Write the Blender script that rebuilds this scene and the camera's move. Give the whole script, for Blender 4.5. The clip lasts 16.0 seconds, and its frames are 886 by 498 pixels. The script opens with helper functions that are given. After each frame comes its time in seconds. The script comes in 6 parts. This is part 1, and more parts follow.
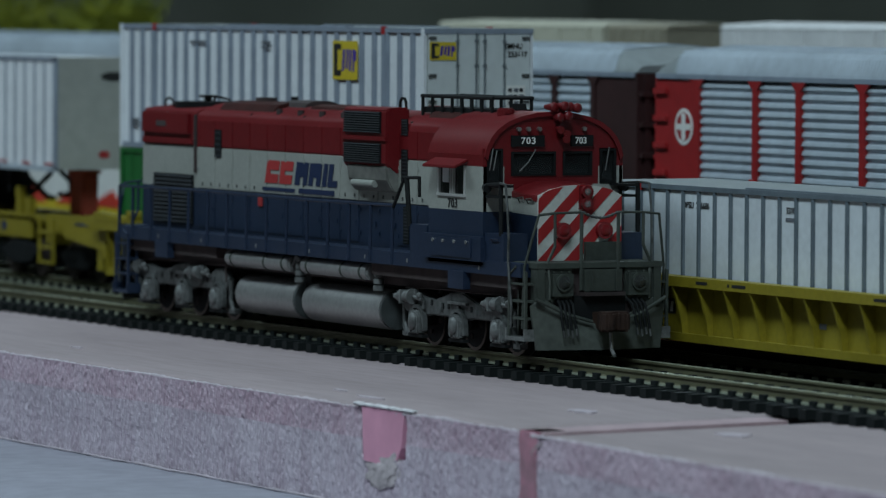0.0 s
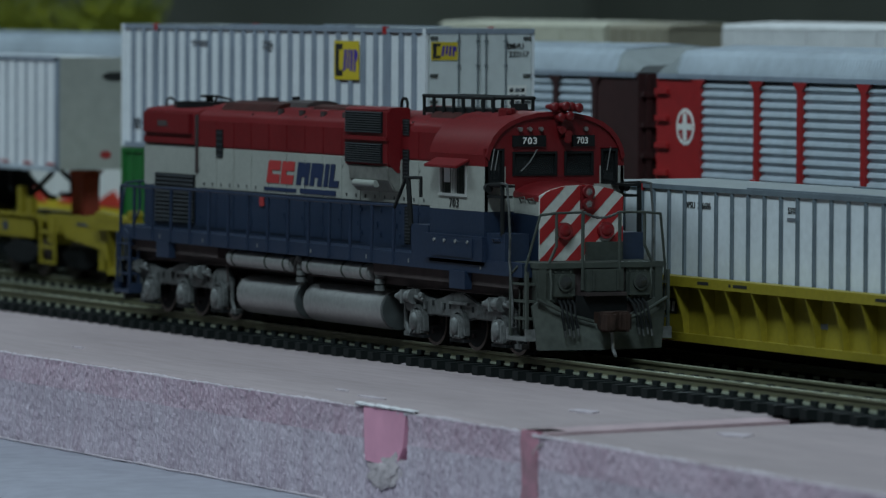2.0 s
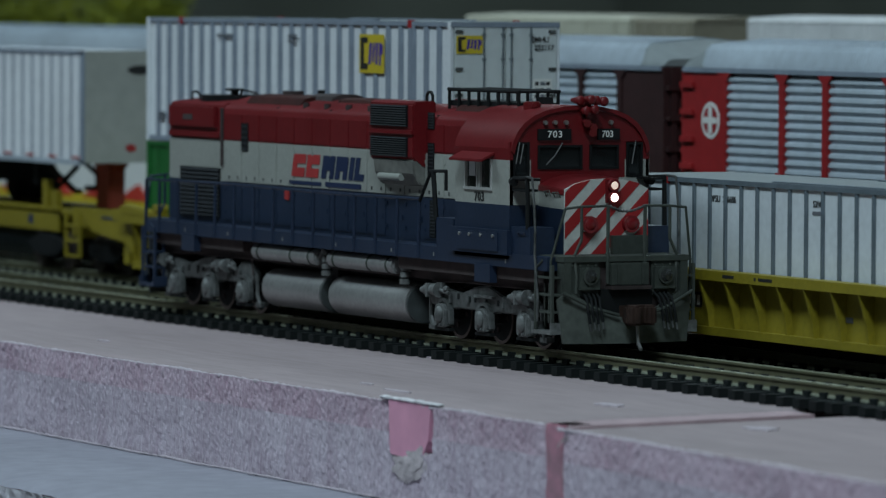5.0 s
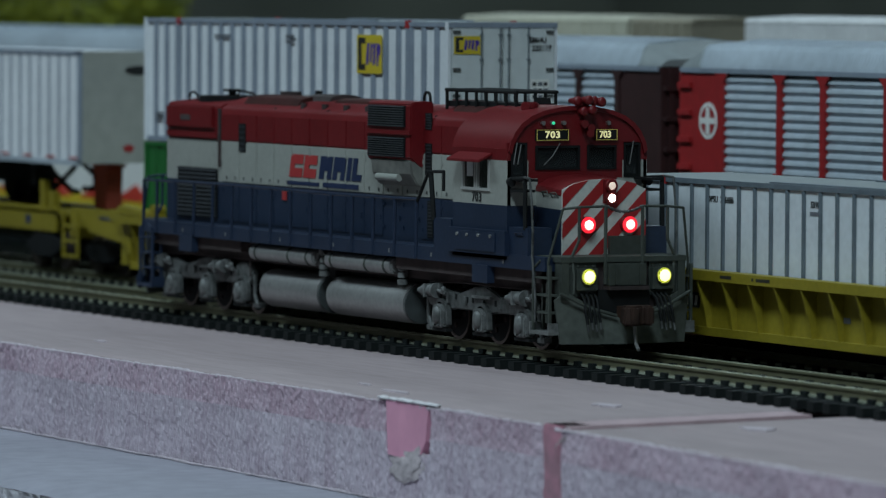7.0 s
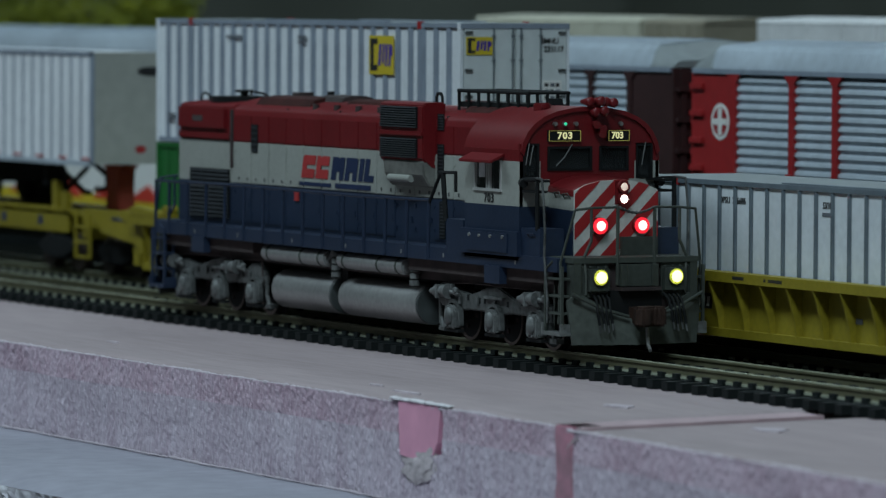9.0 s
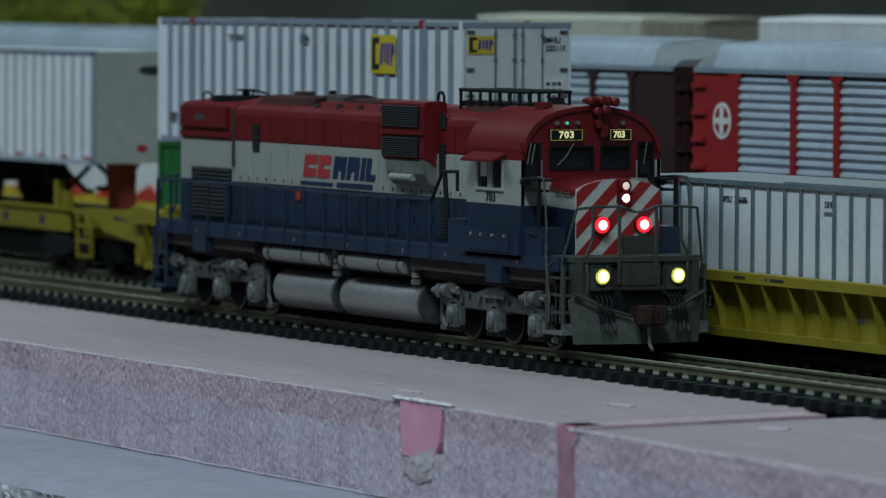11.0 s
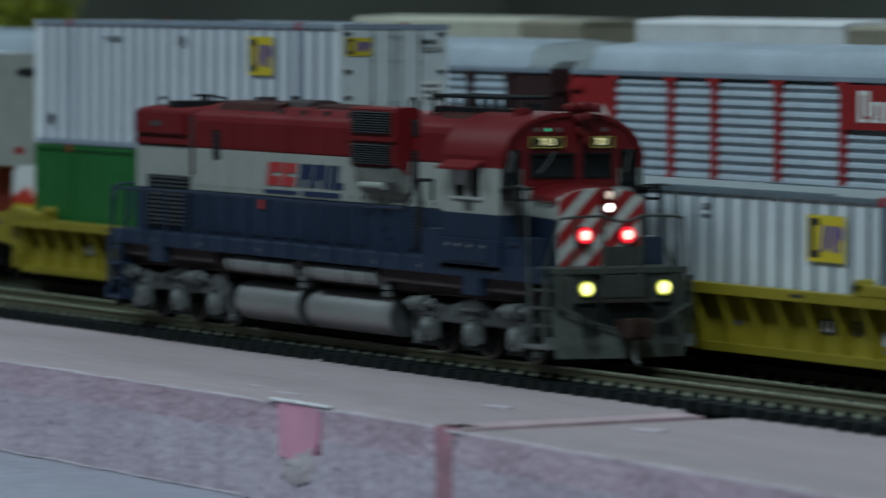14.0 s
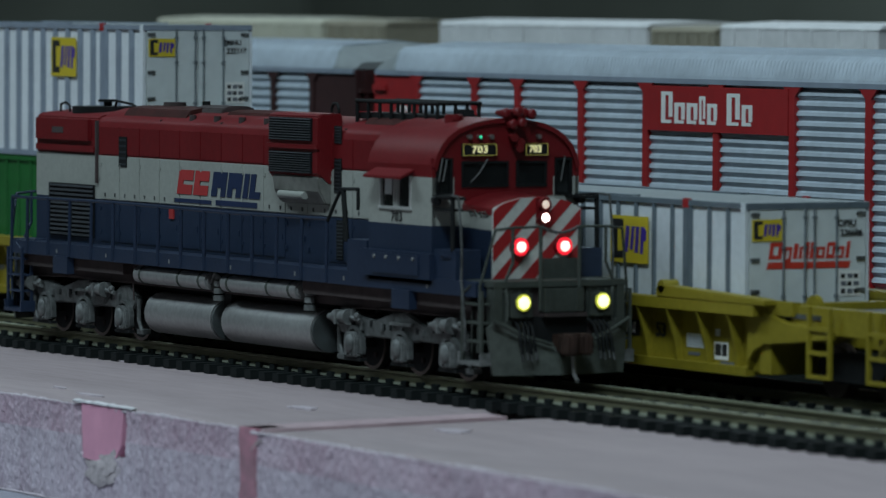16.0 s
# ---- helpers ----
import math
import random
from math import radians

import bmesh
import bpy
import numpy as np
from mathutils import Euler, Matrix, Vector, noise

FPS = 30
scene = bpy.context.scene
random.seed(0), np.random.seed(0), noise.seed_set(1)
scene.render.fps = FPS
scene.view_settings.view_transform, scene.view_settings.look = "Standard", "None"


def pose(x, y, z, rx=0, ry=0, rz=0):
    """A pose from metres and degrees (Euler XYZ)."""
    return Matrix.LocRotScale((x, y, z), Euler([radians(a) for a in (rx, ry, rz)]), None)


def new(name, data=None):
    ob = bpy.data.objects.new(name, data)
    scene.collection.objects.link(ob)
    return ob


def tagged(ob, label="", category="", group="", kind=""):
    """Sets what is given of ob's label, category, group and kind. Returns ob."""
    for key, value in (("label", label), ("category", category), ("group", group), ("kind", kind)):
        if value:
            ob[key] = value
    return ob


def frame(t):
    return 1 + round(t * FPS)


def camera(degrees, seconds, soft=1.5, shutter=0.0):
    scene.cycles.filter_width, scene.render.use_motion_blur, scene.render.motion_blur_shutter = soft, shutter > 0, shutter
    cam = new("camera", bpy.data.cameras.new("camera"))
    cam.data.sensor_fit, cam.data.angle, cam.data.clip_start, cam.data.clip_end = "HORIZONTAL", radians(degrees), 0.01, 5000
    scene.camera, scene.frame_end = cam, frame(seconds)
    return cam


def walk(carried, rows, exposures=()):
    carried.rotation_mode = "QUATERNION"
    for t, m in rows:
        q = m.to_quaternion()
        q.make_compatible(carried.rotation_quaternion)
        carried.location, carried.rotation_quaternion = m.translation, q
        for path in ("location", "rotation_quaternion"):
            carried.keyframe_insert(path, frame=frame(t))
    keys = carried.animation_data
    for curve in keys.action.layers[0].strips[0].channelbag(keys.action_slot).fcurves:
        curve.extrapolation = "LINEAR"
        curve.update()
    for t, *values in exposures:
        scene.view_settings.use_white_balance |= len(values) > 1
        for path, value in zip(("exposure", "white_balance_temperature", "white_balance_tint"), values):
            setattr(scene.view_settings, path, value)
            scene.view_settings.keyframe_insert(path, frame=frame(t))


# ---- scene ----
cam = camera(8.938, 16.0, soft=1.3, shutter=0.5)
# ---- camera: a tripod 1.3 m from the model, panned by hand ----
EYE = (1.2079, -0.5907, 0.0793)
TURNS = [(0, 87.4668, 63.2648), (1.5, 87.4668, 63.2648), (1.8, 87.4668, 63.2677), (2, 87.4667, 63.2791), (2.5, 87.414, 63.3256), (3, 87.4142, 63.2994), (3.5, 87.3884, 63.3255), (4, 87.3958, 63.535), (4.2, 87.3975, 63.5384), (6.3, 87.4045, 63.5157), (6.5, 87.4045, 63.5134), (7, 87.4045, 63.5088), (7.5, 87.3959, 63.5179), (8, 87.3608, 63.5873), (8.5, 87.3952, 63.6486), (9, 87.4124, 63.6316), (9.3, 87.4107, 63.6355), (11.2, 87.4038, 63.6486), (13.7, 87.4038, 63.6486), (13.8, 87.4051, 63.6127), (13.9, 87.4131, 63.1675), (14, 87.4279, 62.408), (14.1, 87.429, 62.1747), (14.2, 87.4291, 62.169), (14.3, 87.4292, 62.1462), (14.4, 87.4296, 62.0663), (14.5, 87.43, 61.9887), (14.6, 87.431, 61.9066), (14.8, 87.4347, 61.7298), (15, 87.4419, 61.3165), (15.2, 87.4443, 60.835), (15.4, 87.4455, 60.5845), (15.5, 87.4457, 60.5492), (15.6, 87.4458, 60.5219), (15.8, 87.4459, 60.5105), (16, 87.4463, 60.4268)]


def cam_pose(tilt, turn):
    return Matrix.Translation(EYE) @ pose(0, 0, 0, tilt, 0, turn) @ pose(0, 0, 0, 0, 0, 0.2970)


walk(cam, [(t, cam_pose(a, b)) for t, a, b in TURNS])
cam.data.dof.use_dof = True
cam.data.dof.focus_distance = 1.27
cam.data.dof.aperture_fstop = 38

# ---- light: a dim hobby room with unseen, assumed fluorescent ceiling lamps ----
world = bpy.data.worlds.new("room_air")
scene.world = world
world.use_nodes = True
world.node_tree.nodes["Background"].inputs[0].default_value = (0.55, 0.62, 0.75, 1)
world.node_tree.nodes["Background"].inputs[1].default_value = 0.008


def ceiling_lamp(x, y, energy):
    lamp = bpy.data.lights.new("unseen_ceiling_light", "AREA")
    lamp.shape, lamp.size, lamp.size_y, lamp.energy = "RECTANGLE", 1.2, 0.35, energy
    lamp.color = (0.72, 0.93, 1.04)
    ob = new("unseen_ceiling_light", lamp)
    ob.matrix_world = pose(x, y, 1.44)
    return ob


ceiling_lamp(1.25, -0.85, 25)
# fill lamp added to lift the dim left end
ceiling_lamp(-0.9, -0.95, 18)
ceiling_lamp(-0.2, 0.1, 3)
# fill lamp added to brighten the back wall
ceiling_lamp(-1.9, 1.3, 9)

# ---- materials ----
def mat(name, col, rough=0.6, metal=0.0, var=0.12, scale=300.0, bump=0.05, col2=None, stain=60.0, spec=0.5, stretch=(1, 1, 1)):
    m = bpy.data.materials.new(name)
    m.use_nodes = True
    nt = m.node_tree
    b = nt.nodes["Principled BSDF"]
    b.inputs["Roughness"].default_value = rough
    b.inputs["Metallic"].default_value = metal
    b.inputs["Specular IOR Level"].default_value = spec
    tc = nt.nodes.new("ShaderNodeTexCoord")
    mp = nt.nodes.new("ShaderNodeMapping")
    mp.inputs["Scale"].default_value = stretch
    nt.links.new(tc.outputs["Object"], mp.inputs["Vector"])
    n1 = nt.nodes.new("ShaderNodeTexNoise")
    n1.inputs["Scale"].default_value = scale
    n1.inputs["Detail"].default_value = 6
    n2 = nt.nodes.new("ShaderNodeTexNoise")
    n2.inputs["Scale"].default_value = stain
    n2.inputs["Detail"].default_value = 4
    for n in (n1, n2):
        nt.links.new(mp.outputs[0], n.inputs["Vector"])
    add = nt.nodes.new("ShaderNodeMath")
    add.operation = "ADD"
    nt.links.new(n1.outputs[0], add.inputs[0])
    nt.links.new(n2.outputs[0], add.inputs[1])
    ramp = nt.nodes.new("ShaderNodeMapRange")
    ramp.inputs[1].default_value, ramp.inputs[2].default_value = 0.7, 1.3
    nt.links.new(add.outputs[0], ramp.inputs[0])
    mix = nt.nodes.new("ShaderNodeMix")
    mix.data_type = "RGBA"
    lo = tuple(c * (1 - var) for c in col)
    hi = col2 if col2 else tuple(min(1, c * (1 + var)) for c in col)
    mix.inputs[6].default_value = (*lo, 1)
    mix.inputs[7].default_value = (*hi, 1)
    nt.links.new(ramp.outputs[0], mix.inputs[0])
    nt.links.new(mix.outputs[2], b.inputs["Base Color"])
    rr = nt.nodes.new("ShaderNodeMapRange")
    rr.inputs[3].default_value, rr.inputs[4].default_value = max(0.05, rough - 0.1), min(1, rough + 0.12)
    nt.links.new(n2.outputs[0], rr.inputs[0])
    nt.links.new(rr.outputs[0], b.inputs["Roughness"])
    if bump:
        bp = nt.nodes.new("ShaderNodeBump")
        bp.inputs["Strength"].default_value = bump
        bp.inputs["Distance"].default_value = 0.0006
        nt.links.new(n1.outputs[0], bp.inputs["Height"])
        nt.links.new(bp.outputs[0], b.inputs["Normal"])
    return m


def glow(name, col, strength):
    m = bpy.data.materials.new(name)
    m.use_nodes = True
    b = m.node_tree.nodes["Principled BSDF"]
    b.inputs["Base Color"].default_value = (*col, 1)
    b.inputs["Emission Color"].default_value = (*col, 1)
    b.inputs["Emission Strength"].default_value = strength
    return m


def glassy(name, col, rough=0.08):
    m = bpy.data.materials.new(name)
    m.use_nodes = True
    b = m.node_tree.nodes["Principled BSDF"]
    b.inputs["Base Color"].default_value = (*col, 1)
    b.inputs["Roughness"].default_value = rough
    b.inputs["Transmission Weight"].default_value = 0.85
    b.inputs["IOR"].default_value = 1.45
    return m


RED = mat("red_paint", (0.145, 0.007, 0.0095), 0.4, scale=900, stain=45, var=0.14)
CREAM = mat("cream_paint", (0.325, 0.335, 0.305), 0.42, scale=900, stain=45, var=0.1)
BLUE = mat("navy_paint", (0.0155, 0.027, 0.055), 0.4, scale=900, stain=45, var=0.16)
PILOT = mat("weathered_grey_paint", (0.044, 0.052, 0.043), 0.65, scale=700, stain=120, var=0.25)
PLOW = mat("scuffed_plow_grey", (0.075, 0.085, 0.073), 0.65, scale=600, stain=140, var=0.3, bump=0.1)
# truck greys: dust and the castings' pale highlights, both in the colour
GREY = mat("dusty_grey_plastic", (0.072, 0.076, 0.074), 0.5, scale=700, stain=220, var=0.6, bump=0.25)
DUST = mat("dust_and_highlight_plastic", (0.115, 0.12, 0.117), 0.5, scale=800, stain=260, var=0.55, bump=0.25)
CAPD = mat("dark_tank_end", (0.045, 0.052, 0.052), 0.6, var=0.3, stain=150)
ALU = mat("bright_window_trim", (0.62, 0.62, 0.6), 0.35, metal=0.5, var=0.1, bump=0)
DIRTY = mat("grimy_cream_paint", (0.15, 0.15, 0.135), 0.6, var=0.45, stain=160)
ROOFR = mat("sooty_roof_red", (0.05, 0.016, 0.014), 0.7, var=0.35, stain=110, spec=0.12)
TANK = mat("silver_grey_paint", (0.29, 0.29, 0.285), 0.38, metal=0.45, scale=800, stain=60, var=0.18)
UNDER = mat("rust_brown_plastic", (0.045, 0.031, 0.03), 0.8, var=0.35, stain=120)
BLACK = mat("black_plastic", (0.011, 0.012, 0.0125), 0.65, var=0.3, spec=0.18)
VENT = mat("dark_louvre_grey", (0.02, 0.023, 0.027), 0.5, var=0.25, spec=0.25)
RUST = mat("rusty_coupler_metal", (0.04, 0.02, 0.014), 0.7, metal=0.3, var=0.35, stain=300)
TREAD = mat("wheel_steel", (0.11, 0.085, 0.075), 0.4, metal=0.7, var=0.3)
# paler than the rail: the highlight along its foot is painted in
FOOTM = mat("rail_foot_highlight", (0.42, 0.45, 0.35), 0.5, metal=0.3, var=0.2, stain=100)
RAILM = mat("brassy_rail_metal", (0.135, 0.13, 0.078), 0.55, metal=0.3, var=0.2, stain=80)
TIE = mat("black_tie_plastic", (0.011, 0.014, 0.014), 0.65, var=0.35, scale=500, spec=0.15)
# bright colour stands in for the reflection along the rail tops
HEADM = mat("rail_head_highlight", (0.5, 0.53, 0.41), 0.42, metal=0.6, var=0.15, stain=80)
# greyer than the walls: the weaker light on roofs is in this colour
ROOFG = mat("shaded_grey_roof", (0.22, 0.245, 0.25), 0.6, stain=30, var=0.12)
SEAMM = mat("faded_pink_seam", (0.42, 0.24, 0.28), 0.85, stain=90, var=0.3, bump=0.3, col2=(0.55, 0.24, 0.31))
# torn rims; the foam edge's white highlight is mixed into this colour
RIMM = mat("frayed_pale_rim", (0.52, 0.445, 0.485), 0.95, scale=900, stain=120, var=0.2, bump=0.4)
SEAMTOP = mat("faded_top_seam", (0.46, 0.33, 0.35), 0.85, stain=60, var=0.15, bump=0.2)
GLUE = mat("beige_torn_patch", (0.5, 0.43, 0.44), 0.9, scale=700, stain=150, var=0.25, bump=0.5)
LIPM = mat("whitish_torn_lip", (0.72, 0.68, 0.7), 0.8, scale=900, stain=200, var=0.15, bump=0.4)
# pale colour painting the light that glints on the black ties
GLINT = mat("tie_top_glint", (0.16, 0.18, 0.15), 0.6, var=0.3, scale=400)
BASE = mat("dark_roadbed", (0.008, 0.009, 0.008), 0.95, var=0.4, scale=400, bump=0.3, spec=0.0)
YELLOW = mat("yellow_paint", (0.25, 0.198, 0.014), 0.5, scale=700, stain=50, var=0.16)
# darker copy of WHITE; the lower container's weaker light is painted in
WHITEB = mat("dimmed_white_container_paint", (0.62, 0.66, 0.69), 0.5, scale=600, stain=40, var=0.09)
STRIPEW = mat("white_stripe_paint", (0.55, 0.56, 0.52), 0.45, scale=900, stain=60, var=0.12)
WHITE = mat("white_container_paint", (0.74, 0.77, 0.8), 0.45, scale=600, stain=40, var=0.07)
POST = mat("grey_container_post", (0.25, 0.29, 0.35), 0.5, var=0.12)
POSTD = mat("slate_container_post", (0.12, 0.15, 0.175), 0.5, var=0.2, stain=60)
LOCKM = mat("zinc_lock_rod", (0.2, 0.23, 0.25), 0.45, metal=0.4, var=0.2)
DOORW = mat("pale_grey_door_paint", (0.62, 0.66, 0.66), 0.5, stain=40, var=0.08)
GREEN = mat("green_container_paint", (0.012, 0.12, 0.025), 0.45, stain=40, var=0.15)
SILVER = mat("galvanised_steel", (0.46, 0.52, 0.58), 0.4, metal=0.15, stain=40, var=0.12)
RRED = mat("bright_red_paint", (0.33, 0.016, 0.018), 0.5, stain=40, var=0.12)
BROWN = mat("boxcar_brown_paint", (0.035, 0.01, 0.01), 0.6, stain=40, var=0.2)
SIGNY = mat("yellow_decal", (0.62, 0.47, 0.03), 0.5, var=0.06)
INKB = mat("black_decal", (0.02, 0.02, 0.02), 0.5, var=0.1)
INKV = mat("violet_decal", (0.06, 0.03, 0.3), 0.5, var=0.1)
INKR = mat("scarlet_decal", (0.58, 0.05, 0.03), 0.5, var=0.1)
INKG = mat("grey_decal", (0.13, 0.14, 0.16), 0.5, var=0.1)
INKW = mat("white_decal", (0.78, 0.78, 0.75), 0.5, var=0.06)
INKN = mat("navy_decal", (0.012, 0.024, 0.07), 0.5, var=0.1)
INKC = mat("coral_red_decal", (0.4, 0.035, 0.035), 0.5, var=0.08)
FOAMTOP = mat("painted_foam_top", (0.35, 0.278, 0.285), 0.85, scale=420, stain=60, var=0.13, bump=0.2, stretch=(0.12, 1, 1))
FOAMFACE = mat("torn_foam_face", (0.44, 0.345, 0.41), 0.95, scale=1500, stain=260, var=0.06, bump=0.3, col2=(0.58, 0.5, 0.565), stretch=(1, 1, 0.2))
FOAMPINK = mat("pink_torn_band", (0.48, 0.325, 0.395), 0.95, scale=1500, stain=160, var=0.12, bump=0.3, col2=(0.58, 0.46, 0.53), stretch=(1, 1, 0.35))
PINK = mat("clean_pink_foam", (0.72, 0.33, 0.45), 0.8, scale=150, stain=60, var=0.12, bump=0.1)
LEDGE = mat("grey_painted_ledge", (0.3, 0.29, 0.34), 0.85, scale=200, stain=20, var=0.12, bump=0.15)
LOWFACE = mat("lower_foam_face", (0.4, 0.36, 0.42), 0.95, scale=420, stain=55, var=0.3, bump=0.6, col2=(0.72, 0.7, 0.74), stretch=(1, 1, 0.3))
WALLM = mat("dim_backdrop_paint", (0.24, 0.255, 0.215), 0.9, scale=3, stain=1.2, var=0.35)
ROOMM = mat("room_wall_paint", (0.2, 0.2, 0.195), 0.9, scale=3, stain=1.2, var=0.1)
FLOORM = mat("grey_room_floor", (0.09, 0.085, 0.08), 0.8, scale=8, stain=2, var=0.2)
LEAF = mat("yellow_green_foliage", (0.1, 0.16, 0.02), 0.8, scale=200, stain=30, var=0.4, col2=(0.33, 0.34, 0.02))
BARK = mat("brown_bark", (0.07, 0.05, 0.03), 0.9)
TANM = mat("tan_boxcar_paint", (0.3, 0.27, 0.2), 0.6, var=0.1)
CREAMC = mat("cream_boxcar_paint", (0.55, 0.53, 0.42), 0.6, var=0.1)
WHITEC = mat("white_boxcar_paint", (0.72, 0.72, 0.72), 0.6, var=0.1)
ORANGE = mat("orange_red_paint", (0.25, 0.035, 0.015), 0.6, var=0.15)
TRAILER = mat("trailer_white_panel", (0.78, 0.8, 0.83), 0.5, stain=30, var=0.08)
TFRONT = mat("trailer_beige_front", (0.42, 0.43, 0.39), 0.55, stain=25, var=0.1)
LENS = glassy("clear_lamp_lens", (0.9, 0.9, 0.88))
DITCHL = glassy("smoky_lamp_lens", (0.22, 0.23, 0.22), 0.15)
PANE = glassy("dark_window_pane", (0.07, 0.078, 0.08))
REDLENS = mat("dark_red_lens", (0.2, 0.012, 0.015), 0.25, var=0.05, bump=0)
CHROME = mat("dull_reflector", (0.45, 0.42, 0.4), 0.3, metal=0.8, var=0.1, bump=0)
GLOWW = glow("white_hot_bulb", (1.0, 0.95, 0.88), 4.0)
GLOWD = glow("warm_dim_bulb", (0.9, 0.7, 0.58), 0.55)
GLOWY = glow("yellow_lit_bulb", (1.0, 0.98, 0.36), 2.2)
GLOWL = glow("yellow_green_halo", (0.5, 0.55, 0.06), 0.6)
GLOWR = glow("red_halo_glow", (1.0, 0.02, 0.04), 0.9)
GLOWP = glow("pinkish_white_bulb", (1.0, 0.8, 0.68), 1.5)
GLOWN = glow("amber_number_light", (0.85, 0.8, 0.42), 0.5)
GLOWB = glow("dim_amber_edge", (0.5, 0.42, 0.1), 0.16)
GLOWG = glow("green_marker_bulb", (0.05, 0.8, 0.4), 0.6)

# ---- mesh helpers: all sizes in millimetres ----
def box(bm, x0, x1, y0, y1, z0, z1):
    v = [bm.verts.new(c) for c in ((x0, y0, z0), (x1, y0, z0), (x1, y1, z0), (x0, y1, z0), (x0, y0, z1), (x1, y0, z1), (x1, y1, z1), (x0, y1, z1))]
    for f in ((3, 2, 1, 0), (4, 5, 6, 7), (0, 1, 5, 4), (1, 2, 6, 5), (2, 3, 7, 6), (3, 0, 4, 7)):
        bm.faces.new([v[i] for i in f])


def extrude(bm, outline, a, b, axis="x"):
    """A prism: the outline (two coordinates each) drawn from a to b along an axis."""
    def at(u, w, d):
        return {"x": (d, u, w), "y": (u, d, w), "z": (u, w, d)}[axis]
    lo = [bm.verts.new(at(u, w, a)) for u, w in outline]
    hi = [bm.verts.new(at(u, w, b)) for u, w in outline]
    n = len(outline)
    made = [bm.faces.new(lo), bm.faces.new(hi)]
    for i in range(n):
        made.append(bm.faces.new((lo[i], lo[(i + 1) % n], hi[(i + 1) % n], hi[i])))
    bmesh.ops.recalc_face_normals(bm, faces=made)


def rod(bm, p0, p1, r, seg=10, r1=None):
    p0, p1 = Vector(p0), Vector(p1)
    d = p1 - p0
    m = Matrix.Translation((p0 + p1) / 2) @ d.to_track_quat("Z", "Y").to_matrix().to_4x4()
    bmesh.ops.create_cone(bm, cap_ends=True, segments=seg, radius1=r, radius2=r if r1 is None else r1, depth=d.length, matrix=m)


def tube(bm, pts, r, seg=7):
    for a, b in zip(pts, pts[1:]):
        rod(bm, a, b, r, seg)
    for q in pts[1:-1]:
        bmesh.ops.create_icosphere(bm, subdivisions=1, radius=r * 1.03, matrix=Matrix.Translation(q))


def ball(bm, c, r, sub=2, sx=1, sy=1, sz=1):
    bmesh.ops.create_icosphere(bm, subdivisions=sub, radius=r, matrix=Matrix.Translation(c) @ Matrix.Diagonal((sx, sy, sz, 1)))


def part(name, bm, material, parent=None, label="", bevel=0.0, smooth=False, origin=None):
    """Links a bmesh (millimetres) as one mesh object; bevel in millimetres."""
    if bevel:
        bmesh.ops.bevel(bm, geom=[e for e in bm.edges if len(e.link_faces) == 2 and e.calc_face_angle(0) > 0.6], offset=bevel, segments=2, affect="EDGES", clamp_overlap=True)
    if origin:
        bmesh.ops.translate(bm, vec=-Vector(origin), verts=bm.verts)
    bmesh.ops.scale(bm, vec=(0.001, 0.001, 0.001), verts=bm.verts)
    me = bpy.data.meshes.new(name)
    bm.to_mesh(me)
    bm.free()
    me.materials.append(material)
    if smooth:
        for q in me.polygons:
            q.use_smooth = True
        me.set_sharp_from_angle(angle=radians(38))
    ob = new(name, me)
    if origin:
        ob.location = Vector(origin) * 0.001
    if parent:
        ob.parent = parent
    if label:
        ob["label"] = label
    return ob


def boxpart(name, dims, material, parent=None, label="", bevel=0.0):
    bm = bmesh.new()
    box(bm, *dims)
    return part(name, bm, material, parent, label, bevel)


def rodpart(name, p0, p1, r, material, parent=None, label="", seg=16, bevel=0.0):
    bm = bmesh.new()
    rod(bm, p0, p1, r, seg)
    return part(name, bm, material, parent, label, bevel, True)


def tubepart(name, pts, r, material, parent=None, label=""):
    bm = bmesh.new()
    tube(bm, pts, r)
    return part(name, bm, material, parent, label, 0, True)


def shared(name, ob, m, parent=None):
    """Another object on the same mesh."""
    o = new(name, ob.data)
    o.matrix_basis = m
    o.parent = parent if parent else ob.parent
    if "label" in ob:
        o["label"] = ob["label"]
    return o


def mm(x, y, z, rx=0, ry=0, rz=0):
    return pose(x * 0.001, y * 0.001, z * 0.001, rx, ry, rz)


def thing(name, label, category, group="", at=(0, 0, 0)):
    ob = new(name)
    ob.location = Vector(at) * 0.001
    return tagged(ob, label, category, group)


def clip(poly, keep):
    """Clips a polygon to a half plane a*u + b*w <= c."""
    a, b, c = keep
    out = []
    for p, q in zip(poly, poly[1:] + poly[:1]):
        dp, dq = a * p[0] + b * p[1] - c, a * q[0] + b * q[1] - c
        if dp <= 0:
            out.append(p)
        if dp * dq < 0:
            k = dp / (dp - dq)
            out.append((p[0] + k * (q[0] - p[0]), p[1] + k * (q[1] - p[1])))
    return out


